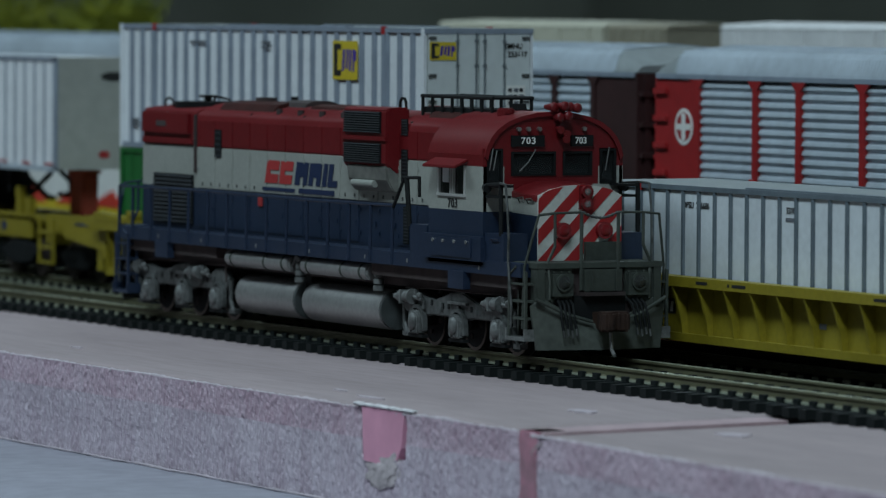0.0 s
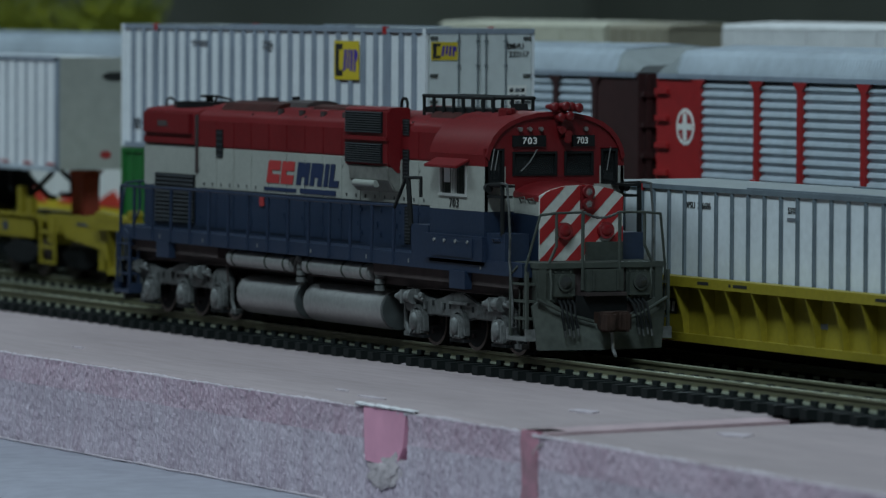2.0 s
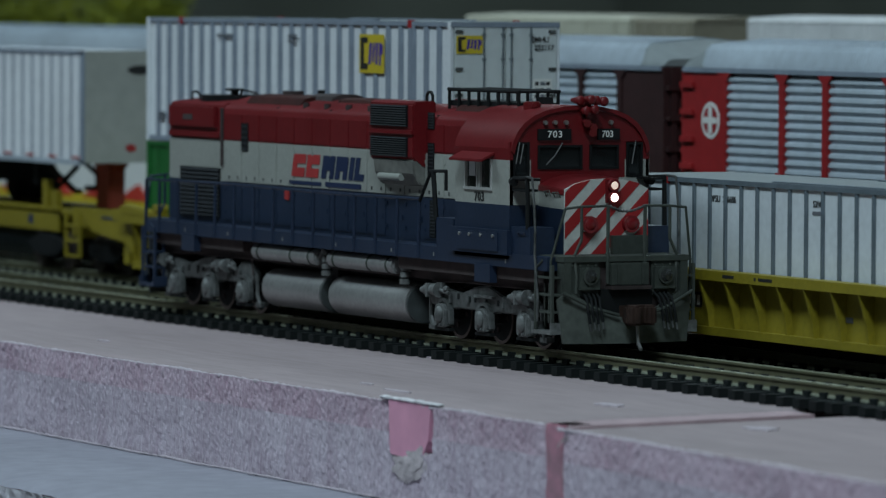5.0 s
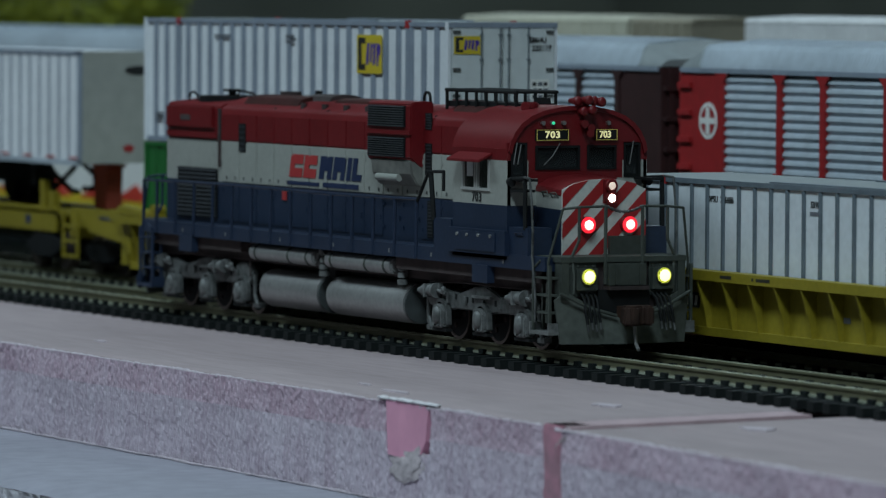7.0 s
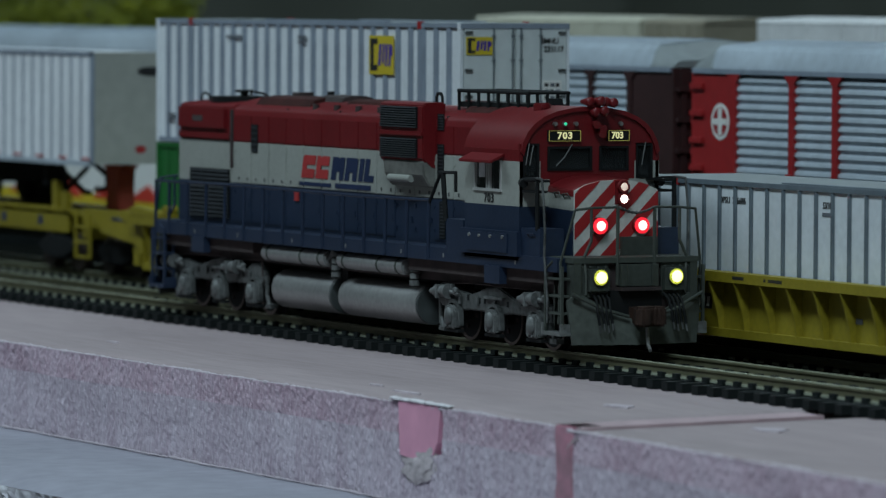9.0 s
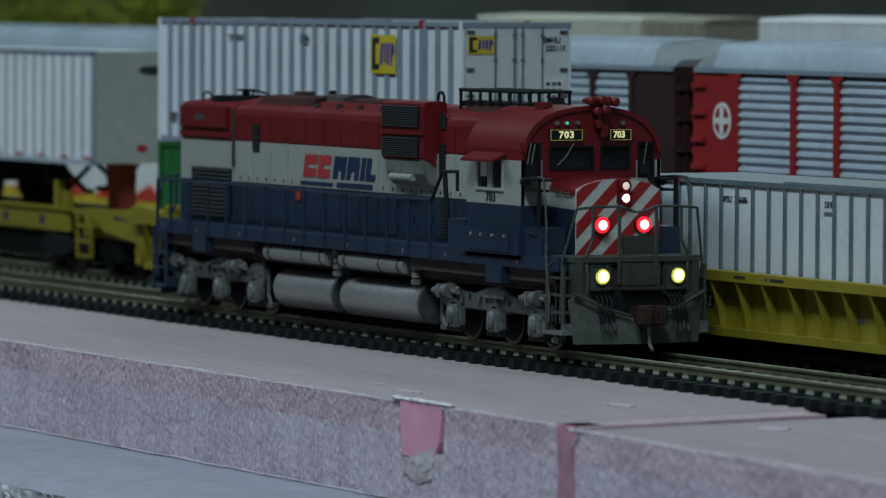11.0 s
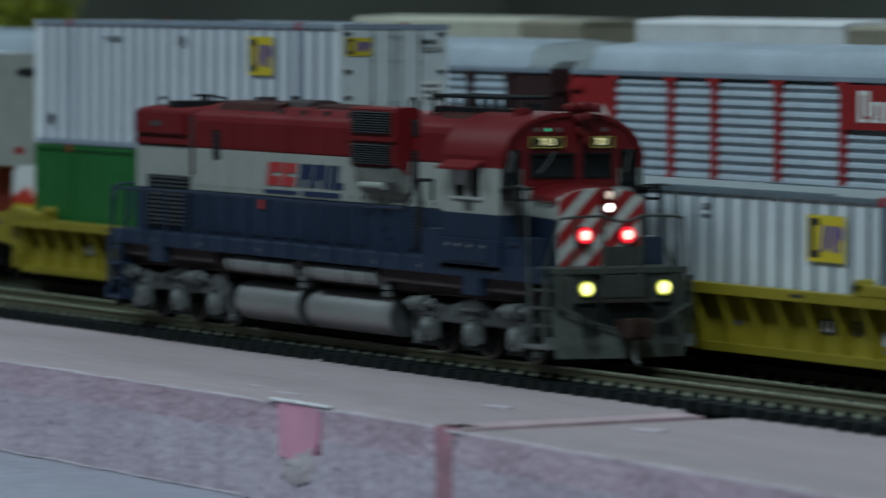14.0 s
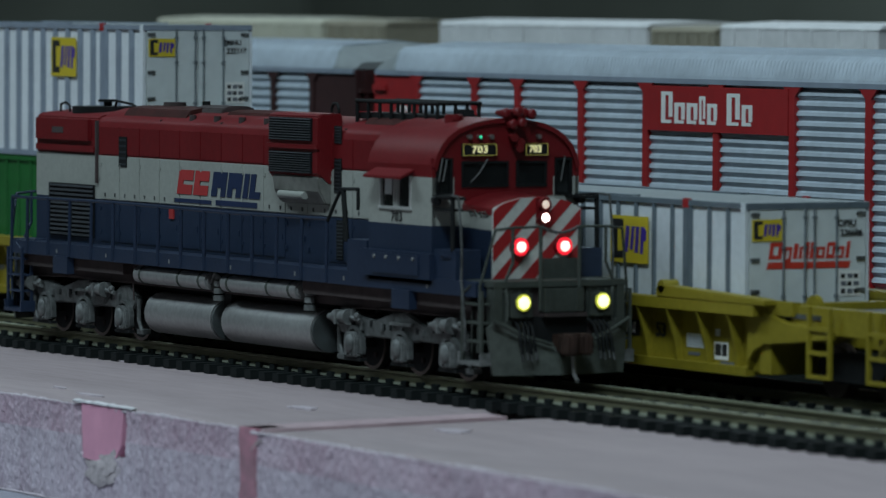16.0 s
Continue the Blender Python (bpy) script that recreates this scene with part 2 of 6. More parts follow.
def text(name, body, size, m, material, parent, label="", bold=0.0, wide=1.0, gap=1.0):
    """Raised lettering as a mesh; size in millimetres, m a pose in metres."""
    cu = bpy.data.curves.new(name, "FONT")
    cu.body, cu.size, cu.extrude = body, size * 0.001, 0.00008
    cu.offset, cu.space_character, cu.resolution_u = bold * 0.001, gap, 3
    cu.align_x, cu.align_y = "CENTER", "CENTER"
    tmp = new(name + "_curve", cu)
    me = bpy.data.meshes.new_from_object(tmp.evaluated_get(bpy.context.evaluated_depsgraph_get()))
    bpy.data.objects.remove(tmp)
    me.materials.clear()
    me.materials.append(material)
    me.transform(Matrix.Diagonal((wide, 1, 1, 1)))
    ob = new(name, me)
    ob.matrix_basis = m
    ob.parent = parent
    if label:
        ob["label"] = label
    return ob

# ---- the room ----
def room():
    tagged(boxpart("floor", (-4000, 3000, -2600, 2200, -1060, -1000), FLOORM), "grey painted concrete room floor", "floor", kind="structure")
    tagged(boxpart("ceiling", (-4000, 3000, -2600, 2200, 1460, 1520), ROOMM), "plain pale room ceiling above the unseen lamps", "ceiling", kind="structure")
    tagged(boxpart("wall_north", (-4000, 3000, 2200, 2260, -1000, 1460), WALLM), "dim olive grey back wall", "wall", kind="structure")
    tagged(boxpart("wall_south", (-4000, 3000, -2660, -2600, -1000, 1460), ROOMM), "plain grey room wall", "wall", kind="structure")
    tagged(boxpart("wall_west", (-4060, -4000, -2600, 2200, -1000, 1460), WALLM), "dim olive grey end wall", "wall", kind="structure")
    tagged(boxpart("wall_east", (3000, 3060, -2600, 2200, -1000, 1460), ROOMM), "plain grey room wall", "wall", kind="structure")


room()


# ---- the layout: roadbed, foam edge, tracks ----
def fuzzy_sheet(name, u0, u1, w0, w1, nu, nw, place, amp, material, parent=None, label="", scale=0.9, span=1.0):
    """A grid with torn relief; place(u, w, d) gives the point, d the relief in mm."""
    me = bpy.data.meshes.new(name)
    vs, fs = [], []
    for j in range(nw + 1):
        for i in range(nu + 1):
            u, w = u0 + (u1 - u0) * i / nu, w0 + (w1 - w0) * j / nw
            d = noise.fractal(Vector((u * scale, w * span * scale * 0.32, 3.1)), 1.0, 2.1, 4) * amp
            d += noise.noise(Vector((u * 0.05, w * span * 0.1, 7))) * amp * 1.6
            vs.append(tuple(c * 0.001 for c in place(u, w, d)))
    for j in range(nw):
        for i in range(nu):
            a = j * (nu + 1) + i
            fs.append((a, a + 1, a + nu + 2, a + nu + 1))
    me.from_pydata(vs, [], fs)
    me.materials.append(material)
    ob = new(name, me)
    if parent:
        ob.parent = parent
    if label:
        ob["label"] = label
    return ob


EDGE = -79.0
NOTCH = (155.4, 175.2)
SEAM = 229.4


def edge_at(x):
    """Where the front edge of the foam runs."""
    e = EDGE + 0.7 * noise.noise(Vector((x * 0.06, 2, 5))) + 0.4 * noise.noise(Vector((x * 0.4, 9, 5)))
    if x > SEAM:
        e -= 2.0 + (x - SEAM) * 0.05
    return e


def foam_board(name, x0, x1, label, seam_side=0):
    """One inch foam board with a torn front face; its top is painted."""
    board = thing(name, label, "foam board", "foam boards along the layout edge")
    nx = int((x1 - x0) / 1.0)

    def top(u, w, d):
        x = u
        e = edge_at(x) + 0.6
        y = e + (w ** 1.6) * (-14.5 - e)
        r = (1 - w) ** 24
        z = -4.7 + 0.35 * d - 1.5 * r * (1 if not NOTCH[0] < x < NOTCH[1] else 0.3)
        for s, k in ((x0, seam_side < 0), (x1, seam_side > 0)):
            if k:
                z -= 3.2 * math.exp(-abs(x - s) / 4.0) if seam_side < 0 else 0.6 * math.exp(-abs(x - s) / 1.0)
        return (x - 0.155 * (y - EDGE) * math.exp(-abs(x - SEAM) / 150), y, z)

    fuzzy_sheet("top_skin", x0, x1, 0, 1, nx // 2, 46, top, 0.25, FOAMTOP, board, "grey-beige painted top skin", 0.2)

    def face(u, w, d):
        z = -5.4 - 20.3 * w
        y = edge_at(u) - d
        inside = NOTCH[0] - 0.6 < u < NOTCH[1] + 0.6 and w < 0.48 + 0.03 * noise.noise(Vector((u * 0.3, 1, 1)))
        if inside:
            y = edge_at(u) + 3.2
        for s, k in ((x0, seam_side < 0), (x1, seam_side > 0)):
            if k:
                y += 2.6 * math.exp(-abs(u - s) / 3.2) if seam_side < 0 else 0.8 * math.exp(-abs(u - s) / 0.8)
        return (u, y, z)

    fuzzy_sheet("upper_face", x0, x1, 0, 0.31, int(nx * 1.8), 16, face, 0.4, FOAMPINK, board, "pinkish torn upper band of the foam", 1.6, 20.0)
    fuzzy_sheet("lower_face", x0, x1, 0.31, 1, int(nx * 1.8), 32, face, 0.34, FOAMFACE, board, "fibrous lilac-grey torn foam face", 1.6, 20.0)

    def foot(u, w, d):
        a = w * math.pi
        r = 0.2 + 0.2 * d
        return (u, edge_at(u) - 0.9 - r * math.sin(a), -25.6 + 1.2 * r * math.cos(a))

    fuzzy_sheet("frayed_foot", x0 + 1, x1 - 1, 0, 1, nx, 5, foot, 0.8, RIMM, board, "pale frayed foot of the foam face", 0.3)

    def rim(u, w, d):
        a = w * math.pi * 0.75
        r = 0.4 + 0.3 * d
        return (u, edge_at(u) + 0.5 - r * math.sin(a), -5.55 + r * math.cos(a))

    fuzzy_sheet("frayed_rim", x0 + 1, x1 - 1, 0, 1, int(nx * 1.6), 6, rim, 0.9, RIMM, board, "pale frayed rim of the torn skin with painted highlight", 0.5)
    boxpart("core", (x0 + 0.5, x1 - 0.5, EDGE + 6, -14, -25.9, -6.6), PINK, board, "pink extruded foam core")
    return board


left_board = foam_board("foam_board", -520, SEAM - 3.4, "pink insulation foam board with torn whitish edge and notch", 1)
right_board = foam_board("foam_board", SEAM + 3.8, 560, "pink insulation foam board with rounded torn edge", -1)
bm = bmesh.new()
extrude(bm, [(NOTCH[0], -5.0), (NOTCH[1], -5.2), (NOTCH[1] - 1.5, -12.5), (NOTCH[1] - 4, -15.6), (NOTCH[0] + 8, -16.6), (NOTCH[0] + 0.8, -16.2)], EDGE - 0.1, EDGE + 5.5, "y")
part("notch", bm, PINK, left_board, "smooth bright pink cut in the foam")
bm = bmesh.new()
for i in range(46):
    x = NOTCH[0] - 3.5 + i * (NOTCH[1] - NOTCH[0] + 6.0) / 45
    k = noise.noise(Vector((x * 0.9, 3, 1)))
    ball(bm, (x, EDGE + 0.6 - 0.4 * k, -4.8 + 0.5 * k), 0.7 + 0.5 * k, 1, 1.3, 1.6, 0.5)
part("torn_lip", bm, LIPM, left_board, "whitish torn lip over the notch", 0, True)
bm = bmesh.new()
bmesh.ops.create_icosphere(bm, subdivisions=4, radius=1.0)
for v in bm.verts:
    k = 1 + 0.55 * noise.fractal(v.co * 2.2, 1.0, 2.0, 4)
    v.co = Vector((166.0 + v.co.x * 7.6 * k, EDGE + 0.1 + v.co.y * 0.35 * k, -17.6 + (v.co.z + 0.25 * v.co.x) * 3.4 * k))
part("torn_patch", bm, GLUE, left_board, "beige torn patch below the notch", 0, True)
rnd = random.Random(21)
left_side = [(SEAM - 4.0 + 0.5 * rnd.uniform(-1, 1), -25.9 + i * 1.9) for i in range(12)]
right_side = [(SEAM + 4.2 + 0.5 * rnd.uniform(-1, 1), -25.9 + i * 1.9) for i in range(12)]
bm = bmesh.new()
extrude(bm, left_side + right_side[::-1], EDGE + 0.1, EDGE + 7, "y")
part("glue_seam", bm, SEAMM, left_board, "dark pink seam between the boards", 0.3)
boxpart("seam_backing", (SEAM - 5, SEAM + 12, EDGE + 2.4, EDGE + 8, -25.9, -6.4), SEAMM, left_board, "pink foam behind the seam")
left_side = [(SEAM - 4.2 - i * 0.775 + 0.4 * rnd.uniform(-1, 1), EDGE + 0.7 + i * 5.0) for i in range(13)]
right_side = [(SEAM + 6.6 - i * 0.85 + 0.4 * rnd.uniform(-1, 1), EDGE + 0.7 + i * 5.0) for i in range(13)]
bm = bmesh.new()
extrude(bm, left_side + right_side[::-1], -25, -5.0, "z")
part("top_seam", bm, SEAMTOP, left_board, "faded pink seam on the painted top")


def lower_layer():
    """The second foam layer that stands out below."""
    low = thing("foam_underlayer", "grey painted lower foam layer with torn face", "foam board")

    def top(u, w, d):
        e = -131 + 1.2 * noise.noise(Vector((u * 0.03, 4, 4)))
        return (u, e + w * (-74 - e), -26 + 0.5 * d - 2.0 * (1 - w) ** 14)

    fuzzy_sheet("top_skin", -520, 560, 0, 1, 500, 26, top, 0.4, LEDGE, low, "grey painted ledge", 0.15)

    def face(u, w, d):
        e = -131 + 1.2 * noise.noise(Vector((u * 0.03, 4, 4)))
        return (u, e - d - 0.6, -28 - 24 * w)

    fuzzy_sheet("torn_face", -520, 560, 0, 1, 700, 30, face, 0.9, LOWFACE, low, "torn pale foam face", 0.9, 24.0)
    boxpart("core", (-520, 560, -126, -16, -52, -29), PINK, low, "pink foam core")


lower_layer()
tagged(boxpart("layout_base", (-1500, 1000, -14.5, 700, -30, -5.0), BASE), "dark painted roadbed of the model railway layout", "layout base", kind="structure")
tagged(boxpart("table_top", (-1500, 1000, -120, 700, -75, -52), BASE), "dark bench top under the layout", "table", kind="structure")


for bx in (-1400, -500, 300, 900):
    for by in (-100, 650):
        tagged(boxpart("bench_leg", (bx, bx + 70, by, by + 40, -1000, -75), BASE, None, "", 3), "dark wooden bench leg under the layout", "bench leg", "bench legs", "structure")


def tie_block(bm, x):
    """One tie with its moulded rail chairs."""
    box(bm, x - 1.35, x + 1.35, -16.6, 16.6, -4.7, -2.62)
    for s in (-8.25, 8.25):
        for d in (-1.85, 1.85):
            box(bm, x - 1.1, x + 1.1, s + d - 0.5, s + d + 0.5, -2.7, -1.55)


def track(name, y, x0, x1, nties, label):
    tr = thing(name, label, "track", "model railway tracks", (0, y, 0))
    prof = [(-1.4, -2.6), (1.4, -2.6), (1.4, -2.2), (0.35, -1.9), (0.35, -0.7), (0.72, -0.5), (0.72, -0.08), (0.6, 0), (-0.6, 0), (-0.72, -0.08), (-0.72, -0.5), (-0.35, -0.7), (-0.35, -1.9), (-1.4, -2.2)]
    for s in (-1, 1):
        bm = bmesh.new()
        extrude(bm, [(u + s * 8.25, w) for u, w in prof], x0, x1)
        r = part("rail", bm, RAILM, tr, "brassy nickel silver rail")
        boxpart("rail_head", (x0, x1, s * 8.25 - 0.55, s * 8.25 + 0.55, -0.05, 0.04), HEADM, r, "rail head with its highlight painted bright")
        for d in (-1.45, 1.45):
            boxpart("rail_foot", (x0, x1, s * 8.25 + d - 0.12, s * 8.25 + d + 0.12, -2.6, -2.1), FOOTM, r, "rail foot edge with a painted highlight")
    bm = bmesh.new()
    tie_block(bm, 0)
    first = part("tie", bm, TIE, tr, "black plastic tie", 0.25)
    # thin pale pad on each tie stands in for its glint
    bm = bmesh.new()
    box(bm, -0.9, 0.9, -1.5, 5.6, -2.62, -2.52)
    worn = part("tie_glint", bm, GLINT, first, "pale pad painting the glint on a tie")
    pitch = 6.6
    xs = [x0 + 3 + i * pitch for i in range(int((x1 - x0 - 4) / pitch))]
    rnd = random.Random(5)
    bm = bmesh.new()
    far = []
    near = sorted(xs, key=lambda v: abs(v - 60))[:nties]
    keep = set(near)
    first.matrix_basis = mm(near[0], 0, 0)
    for x in xs:
        if x == near[0]:
            continue
        if x in keep:
            t = shared("tie", first, mm(x + rnd.uniform(-0.2, 0.2), 0, rnd.uniform(-0.06, 0.06), 0, 0, rnd.uniform(-0.8, 0.8)), tr)
            w = shared("tie_glint", worn, Matrix(), t)
        else:
            tie_block(bm, x)
            far.append(x)
    if far:
        tagged(part("tie_run", bm, TIE, tr, "black plastic ties"), kind="stuff")
    return tr


T2, T3, T4 = 41.6, 135.6, 247.0
track("track", 0, -560, 520, 110, "model track with black ties and brassy rails")
track("track", T2, -620, 560, 60, "model track with black ties under the well cars")
track("track", T3, -700, 620, 20, "model track under the auto rack cars")
track("track", T4, -800, 760, 12, "model track along the back of the layout")


def flake(x, y, w, d, seed):
    """A thin pale flake of paint lying on the foam."""
    rnd = random.Random(seed)
    bm = bmesh.new()
    n = 14
    ring = [(x + w * (1 + 0.35 * rnd.uniform(-1, 1)) * math.cos(6.283 * i / n), y + d * (1 + 0.35 * rnd.uniform(-1, 1)) * math.sin(6.283 * i / n)) for i in range(n)]
    extrude(bm, ring, -4.75, -4.35, "z")
    tagged(part("paint_flake", bm, RIMM, None, "", 0), "thin pale paint flake on the foam top", "paint flake", "flakes on the foam")


for fx, fy, fw, fd, fs in ((193.5, -47.5, 4.6, 2.4, 3), (260.0, -50.0, 5.0, 2.6, 4), (140.0, -70.0, 6.0, 0.9, 5), (45.0, -15.2, 1.0, 0.6, 6), (-40.0, -60.0, 3.0, 0.7, 7), (118.0, -66.0, 4.0, 0.6, 8)):
    flake(fx, fy, fw, fd, fs)


# ---- the locomotive: x forward, z from the rail top, millimetres ----
loco = thing("diesel_locomotive", "red, cream and navy model diesel locomotive with striped nose", "locomotive")
WHEEL_X = (-100, -79.5, -59, 51, 71.5, 92)
WHEEL_R = 5.8
wheels = []


def both(fn):
    for s in (-1, 1):
        fn(s)


def frame_and_deck():
    bm = bmesh.new()
    box(bm, -112, 108, -17.6, 17.6, 18.2, 21.3)
    part("walkway_sill", bm, BLUE, loco, "navy side sill and walkway", 0.35)
    bm = bmesh.new()
    box(bm, -110, 106, -13.5, 13.5, 13.2, 18.2)
    box(bm, -110, -56, -16.2, 16.2, 15.4, 18.2)
    box(bm, 31, 104, -16.2, 16.2, 15.4, 18.2)
    part("underframe", bm, UNDER, loco, "rusty brown underframe", 0.3)
    for x in (-104, -88, -62, -30, 0, 30, 52, 88):
        boxpart("builder_plate", (x - 0.3, x + 0.3, -17.68, -17.6, 19.1, 20.0), TANK, loco, "small white stencil")
    for x in (73.6, -89):
        for s in (-1, 1):
            boxpart("jacking_pad", (x, x + 7.6, s * 17.2 - 0.9, s * 17.2 + 0.9, 14.4, 18.4), BLUE, loco, "", 0.3)


def long_hood():
    for n, m, z0, z1 in (("hood_lower", BLUE, 21.3, 31.8), ("hood_middle", CREAM, 31.8, 42.0)):
        boxpart(n, (-113.8, 62.8, -10.5, 10.5, z0, z1), m, loco, "navy lower hood" if m is BLUE else "cream hood band")
    top = [(-10.5, 42.0), (10.5, 42.0), (10.5, 49.7), (9.8, 50.6), (7.2, 52.0), (3.5, 52.9), (0, 53.1), (-3.5, 52.9), (-7.2, 52.0), (-9.8, 50.6), (-10.5, 49.7)]
    bm = bmesh.new()
    extrude(bm, top, -80.3, 62.8)
    part("hood_upper", bm, RED, loco, "red arched hood top", 0, True)
    rad = [(-10.5, 42.0), (10.5, 42.0), (10.5, 50.4), (9.6, 51.2), (0, 52.2), (-9.6, 51.2), (-10.5, 50.4)]
    bm = bmesh.new()
    extrude(bm, rad, -113.8, -80.3)
    part("radiator_section", bm, RED, loco, "red rear radiator section", 0.3, True)
    for s in (-1, 1):
        boxpart("radiator_shutter", (-112.5, -84.5, s * 10.9 - 0.5, s * 10.9 + 0.5, 45.2, 50.2), RED, loco, "red radiator side panel", 0.35)
        boxpart("radiator_ledge", (-113.0, -82.0, s * 10.6 - 0.5, s * 10.6 + 0.5, 42.6, 44.0), RED, loco, "", 0.2)
        boxpart("decal", (-103.5, -97.5, s * 11.45 - 0.06, s * 11.45 + 0.06, 46.8, 48.2), UNDER, loco, "small faded maker mark")
        # dark strip painting the shadow line where the hood steps
        boxpart("corner_shade_strip", (-81.2, -80.5, s * 10.7 - 0.4, s * 10.7 + 0.4, 35.5, 50.0), UNDER, loco, "dark strip for the corner's shadow line", 0.2)
    rodpart("radiator_fan", (-97, 0, 51.2), (-97, 0, 53.0), 8.4, BLACK, loco, "dark roof fan opening", 28)
    rodpart("fan_hub", (-97, 0, 53.0), (-97, 0, 54.0), 1.0, BLACK, loco, "black fan hub", 14)
    rodpart("fan_cap", (-97, 0, 54.0), (-97, 0, 54.6), 2.3, BLACK, loco, "round black cap on the fan", 18)
    tubepart("lifting_ring", [(-110, -6, 51), (-110, -6, 53.2), (-107.5, -6, 53.8), (-105, -6, 53.0), (-105, -6, 51)], 0.28, BLACK, loco)
    tubepart("lifting_ring", [(-90, -2, 52), (-88, -2, 54.4), (-80, -2, 53.8), (-72, -4, 52.6)], 0.3, BLACK, loco, "bent black roof pipe")
    # raised roof hatches
    def hatch(x0, x1, zt, w, m=RED):
        bm = bmesh.new()
        extrude(bm, [(-w, 51.0), (w, 51.0), (w * 0.82, zt - 0.6), (w * 0.4, zt), (-w * 0.4, zt), (-w * 0.82, zt - 0.6)], x0, x1)
        part("roof_hatch", bm, ROOFR if m is RED else m, loco, "sooty raised roof hatch", 0.25, True)
    hatch(-72, -40, 53.7, 8.6)
    hatch(-44, -30, 54.3, 5.0, UNDER)
    hatch(-26, 8, 53.6, 6.0)
    hatch(42, 60, 53.7, 8.0)
    rodpart("exhaust_stack", (-62, 0, 53.2), (-62, 0, 54.6), 2.6, UNDER, loco, "sooty exhaust stack", 18)
    rodpart("roof_vent", (-50, 2, 53.2), (-50, 2, 55.0), 0.9, BLACK, loco)
    for x in (-36, -24, -12, 0):
        bm = bmesh.new()
        rod(bm, (x, -8.6, 50.9), (x, -8.6, 52.2), 0.8, 12)
        part("roof_bolt", bm, UNDER, loco, "dark lifting eye", 0, True)
    for x in (-50, -20, 6, 38):
        boxpart("roof_seam", (x, x + 0.5, -9.9, 9.9, 50.2, 50.9), UNDER, loco, "dark seam band")
    tubepart("lifting_ring", [(28.6, -8, 51.6), (28.6, -8, 55.0), (29.4, -8, 56.0), (31.0, -8, 56.0), (31.8, -8, 55.0), (31.8, -8, 51.6)], 0.35, BLACK, loco, "black lifting ring")


def hood_doors():
    """Access doors, latches, louvres and the lettering along the hood."""
    for s in (-1, 1):
        x = -79.0
        i = 0
        while x < 60:
            w = 10.2
            if x + w > 62:
                break
            if not (8.0 < x + w / 2 < 33):
                boxpart("hood_door", (x, x + w - 0.5, s * 10.5 - 0.22, s * 10.5 + 0.22, 22.2, 31.5), BLUE, loco, "", 0.12)
            boxpart("hood_door", (x, x + w - 0.5, s * 10.5 - 0.2, s * 10.5 + 0.2, 32.0, 41.7), CREAM, loco, "", 0.12)
            if not (8.0 < x + w / 2 < 33):
                boxpart("hood_door", (x, x + w - 0.5, s * 10.5 - 0.18, s * 10.5 + 0.18, 42.4, 48.6), RED, loco, "", 0.12)
            for z, m in ((24.0, BLUE), (29.4, BLUE), (39.6, CREAM)):
                boxpart("door_hinge", (x + 0.1, x + 0.6, s * 10.75 - 0.15, s * 10.75 + 0.15, z, z + 0.8), m, loco)
            boxpart("door_handle", (x + w - 1.8, x + w - 1.4, s * 10.75 - 0.15, s * 10.75 + 0.15, 26.0, 27.2), BLUE, loco)
            for k in (0.25, 0.75) if not -43 < x + w / 2 < 1 else ():
                boxpart("latch", (x + w * k - 0.25, x + w * k + 0.25, s * 10.75 - 0.12, s * 10.75 + 0.12, 32.6, 33.4), GREY, loco)
            x += w
            i += 1
        # louvres
        def slats(name, x0, x1, z0, z1, n, y, label, deep=0.55):
            bm = bmesh.new()
            box(bm, x0, x1, s * y - 0.12, s * y + 0.12, z0, z1)
            g = part(name, bm, BLACK, loco, label)
            for k in range(n):
                z = z0 + (z1 - z0) * (k + 0.5) / n
                h = (z1 - z0) / n * 0.26
                bm = bmesh.new()
                extrude(bm, [(s * y, z - h), (s * (y + deep), z - h * 0.9), (s * (y + deep * 0.45), z + h), (s * y, z + h)], x0 + 0.2, x1 - 0.2)
                part("slat", bm, VENT, g)
            return g
        slats("rear_grille", -106.3, -82.2, 22.6, 35.0, 12, 10.72, "dark slatted intake grille")
        slats("slot_vent", -69.2, -65.2, 39.6, 46.6, 5, 10.75, "narrow dark vent", 0.2)
        slats("slot_vent", 35.0, 38.2, 47.6, 51.4, 6, 10.75, "narrow dark vent", 0.2)
        slats("slot_vent", 35.0, 38.2, 37.0, 44.4, 9, 10.75, "narrow dark vent", 0.2)
        slats("slot_vent", 36.2, 39.2, 22.6, 31.2, 11, 10.75, "narrow dark vent", 0.2)
        # proud blower box with two grilles
        bm = bmesh.new()
        extrude(bm, [(s * 9.5, 38.6), (s * 11.5, 38.6), (s * 14.0, 40.8), (s * 14.0, 53.2), (s * 13.2, 53.9), (s * 8, 54.0), (s * 8, 50)], 10.5, 33.6)
        part("blower_box", bm, RED, loco, "red blower housing with dark grilles", 0.3)
        for z0, z1 in ((41.0, 45.6), (48.0, 53.0)):
            slats("blower_grille", 11.4, 31.0, z0, z1, 9, 14.05, "dark slatted blower grille")
        boxpart("blower_ledge", (10.6, 33.8, min(s * 13.8, s * 14.5), max(s * 13.8, s * 14.5), 46.3, 47.2), RED, loco, "red ledge between the grilles", 0.2)
        bm = bmesh.new()
        extrude(bm, [(s * 10.5, 34.2), (s * 12.0, 34.4), (s * 13.6, 37.2), (s * 14.0, 40.4), (s * 10.5, 40.4)], 12.5, 33.4)
        part("blower_skirt", bm, DIRTY, loco, "grimy cream duct under the blower", 0.3)
        rodpart("duct_roll", (15.5, s * 13.6, 36.2), (27.0, s * 13.6, 36.2), 0.85, CREAM, loco, "cream rolled duct edge", 12)
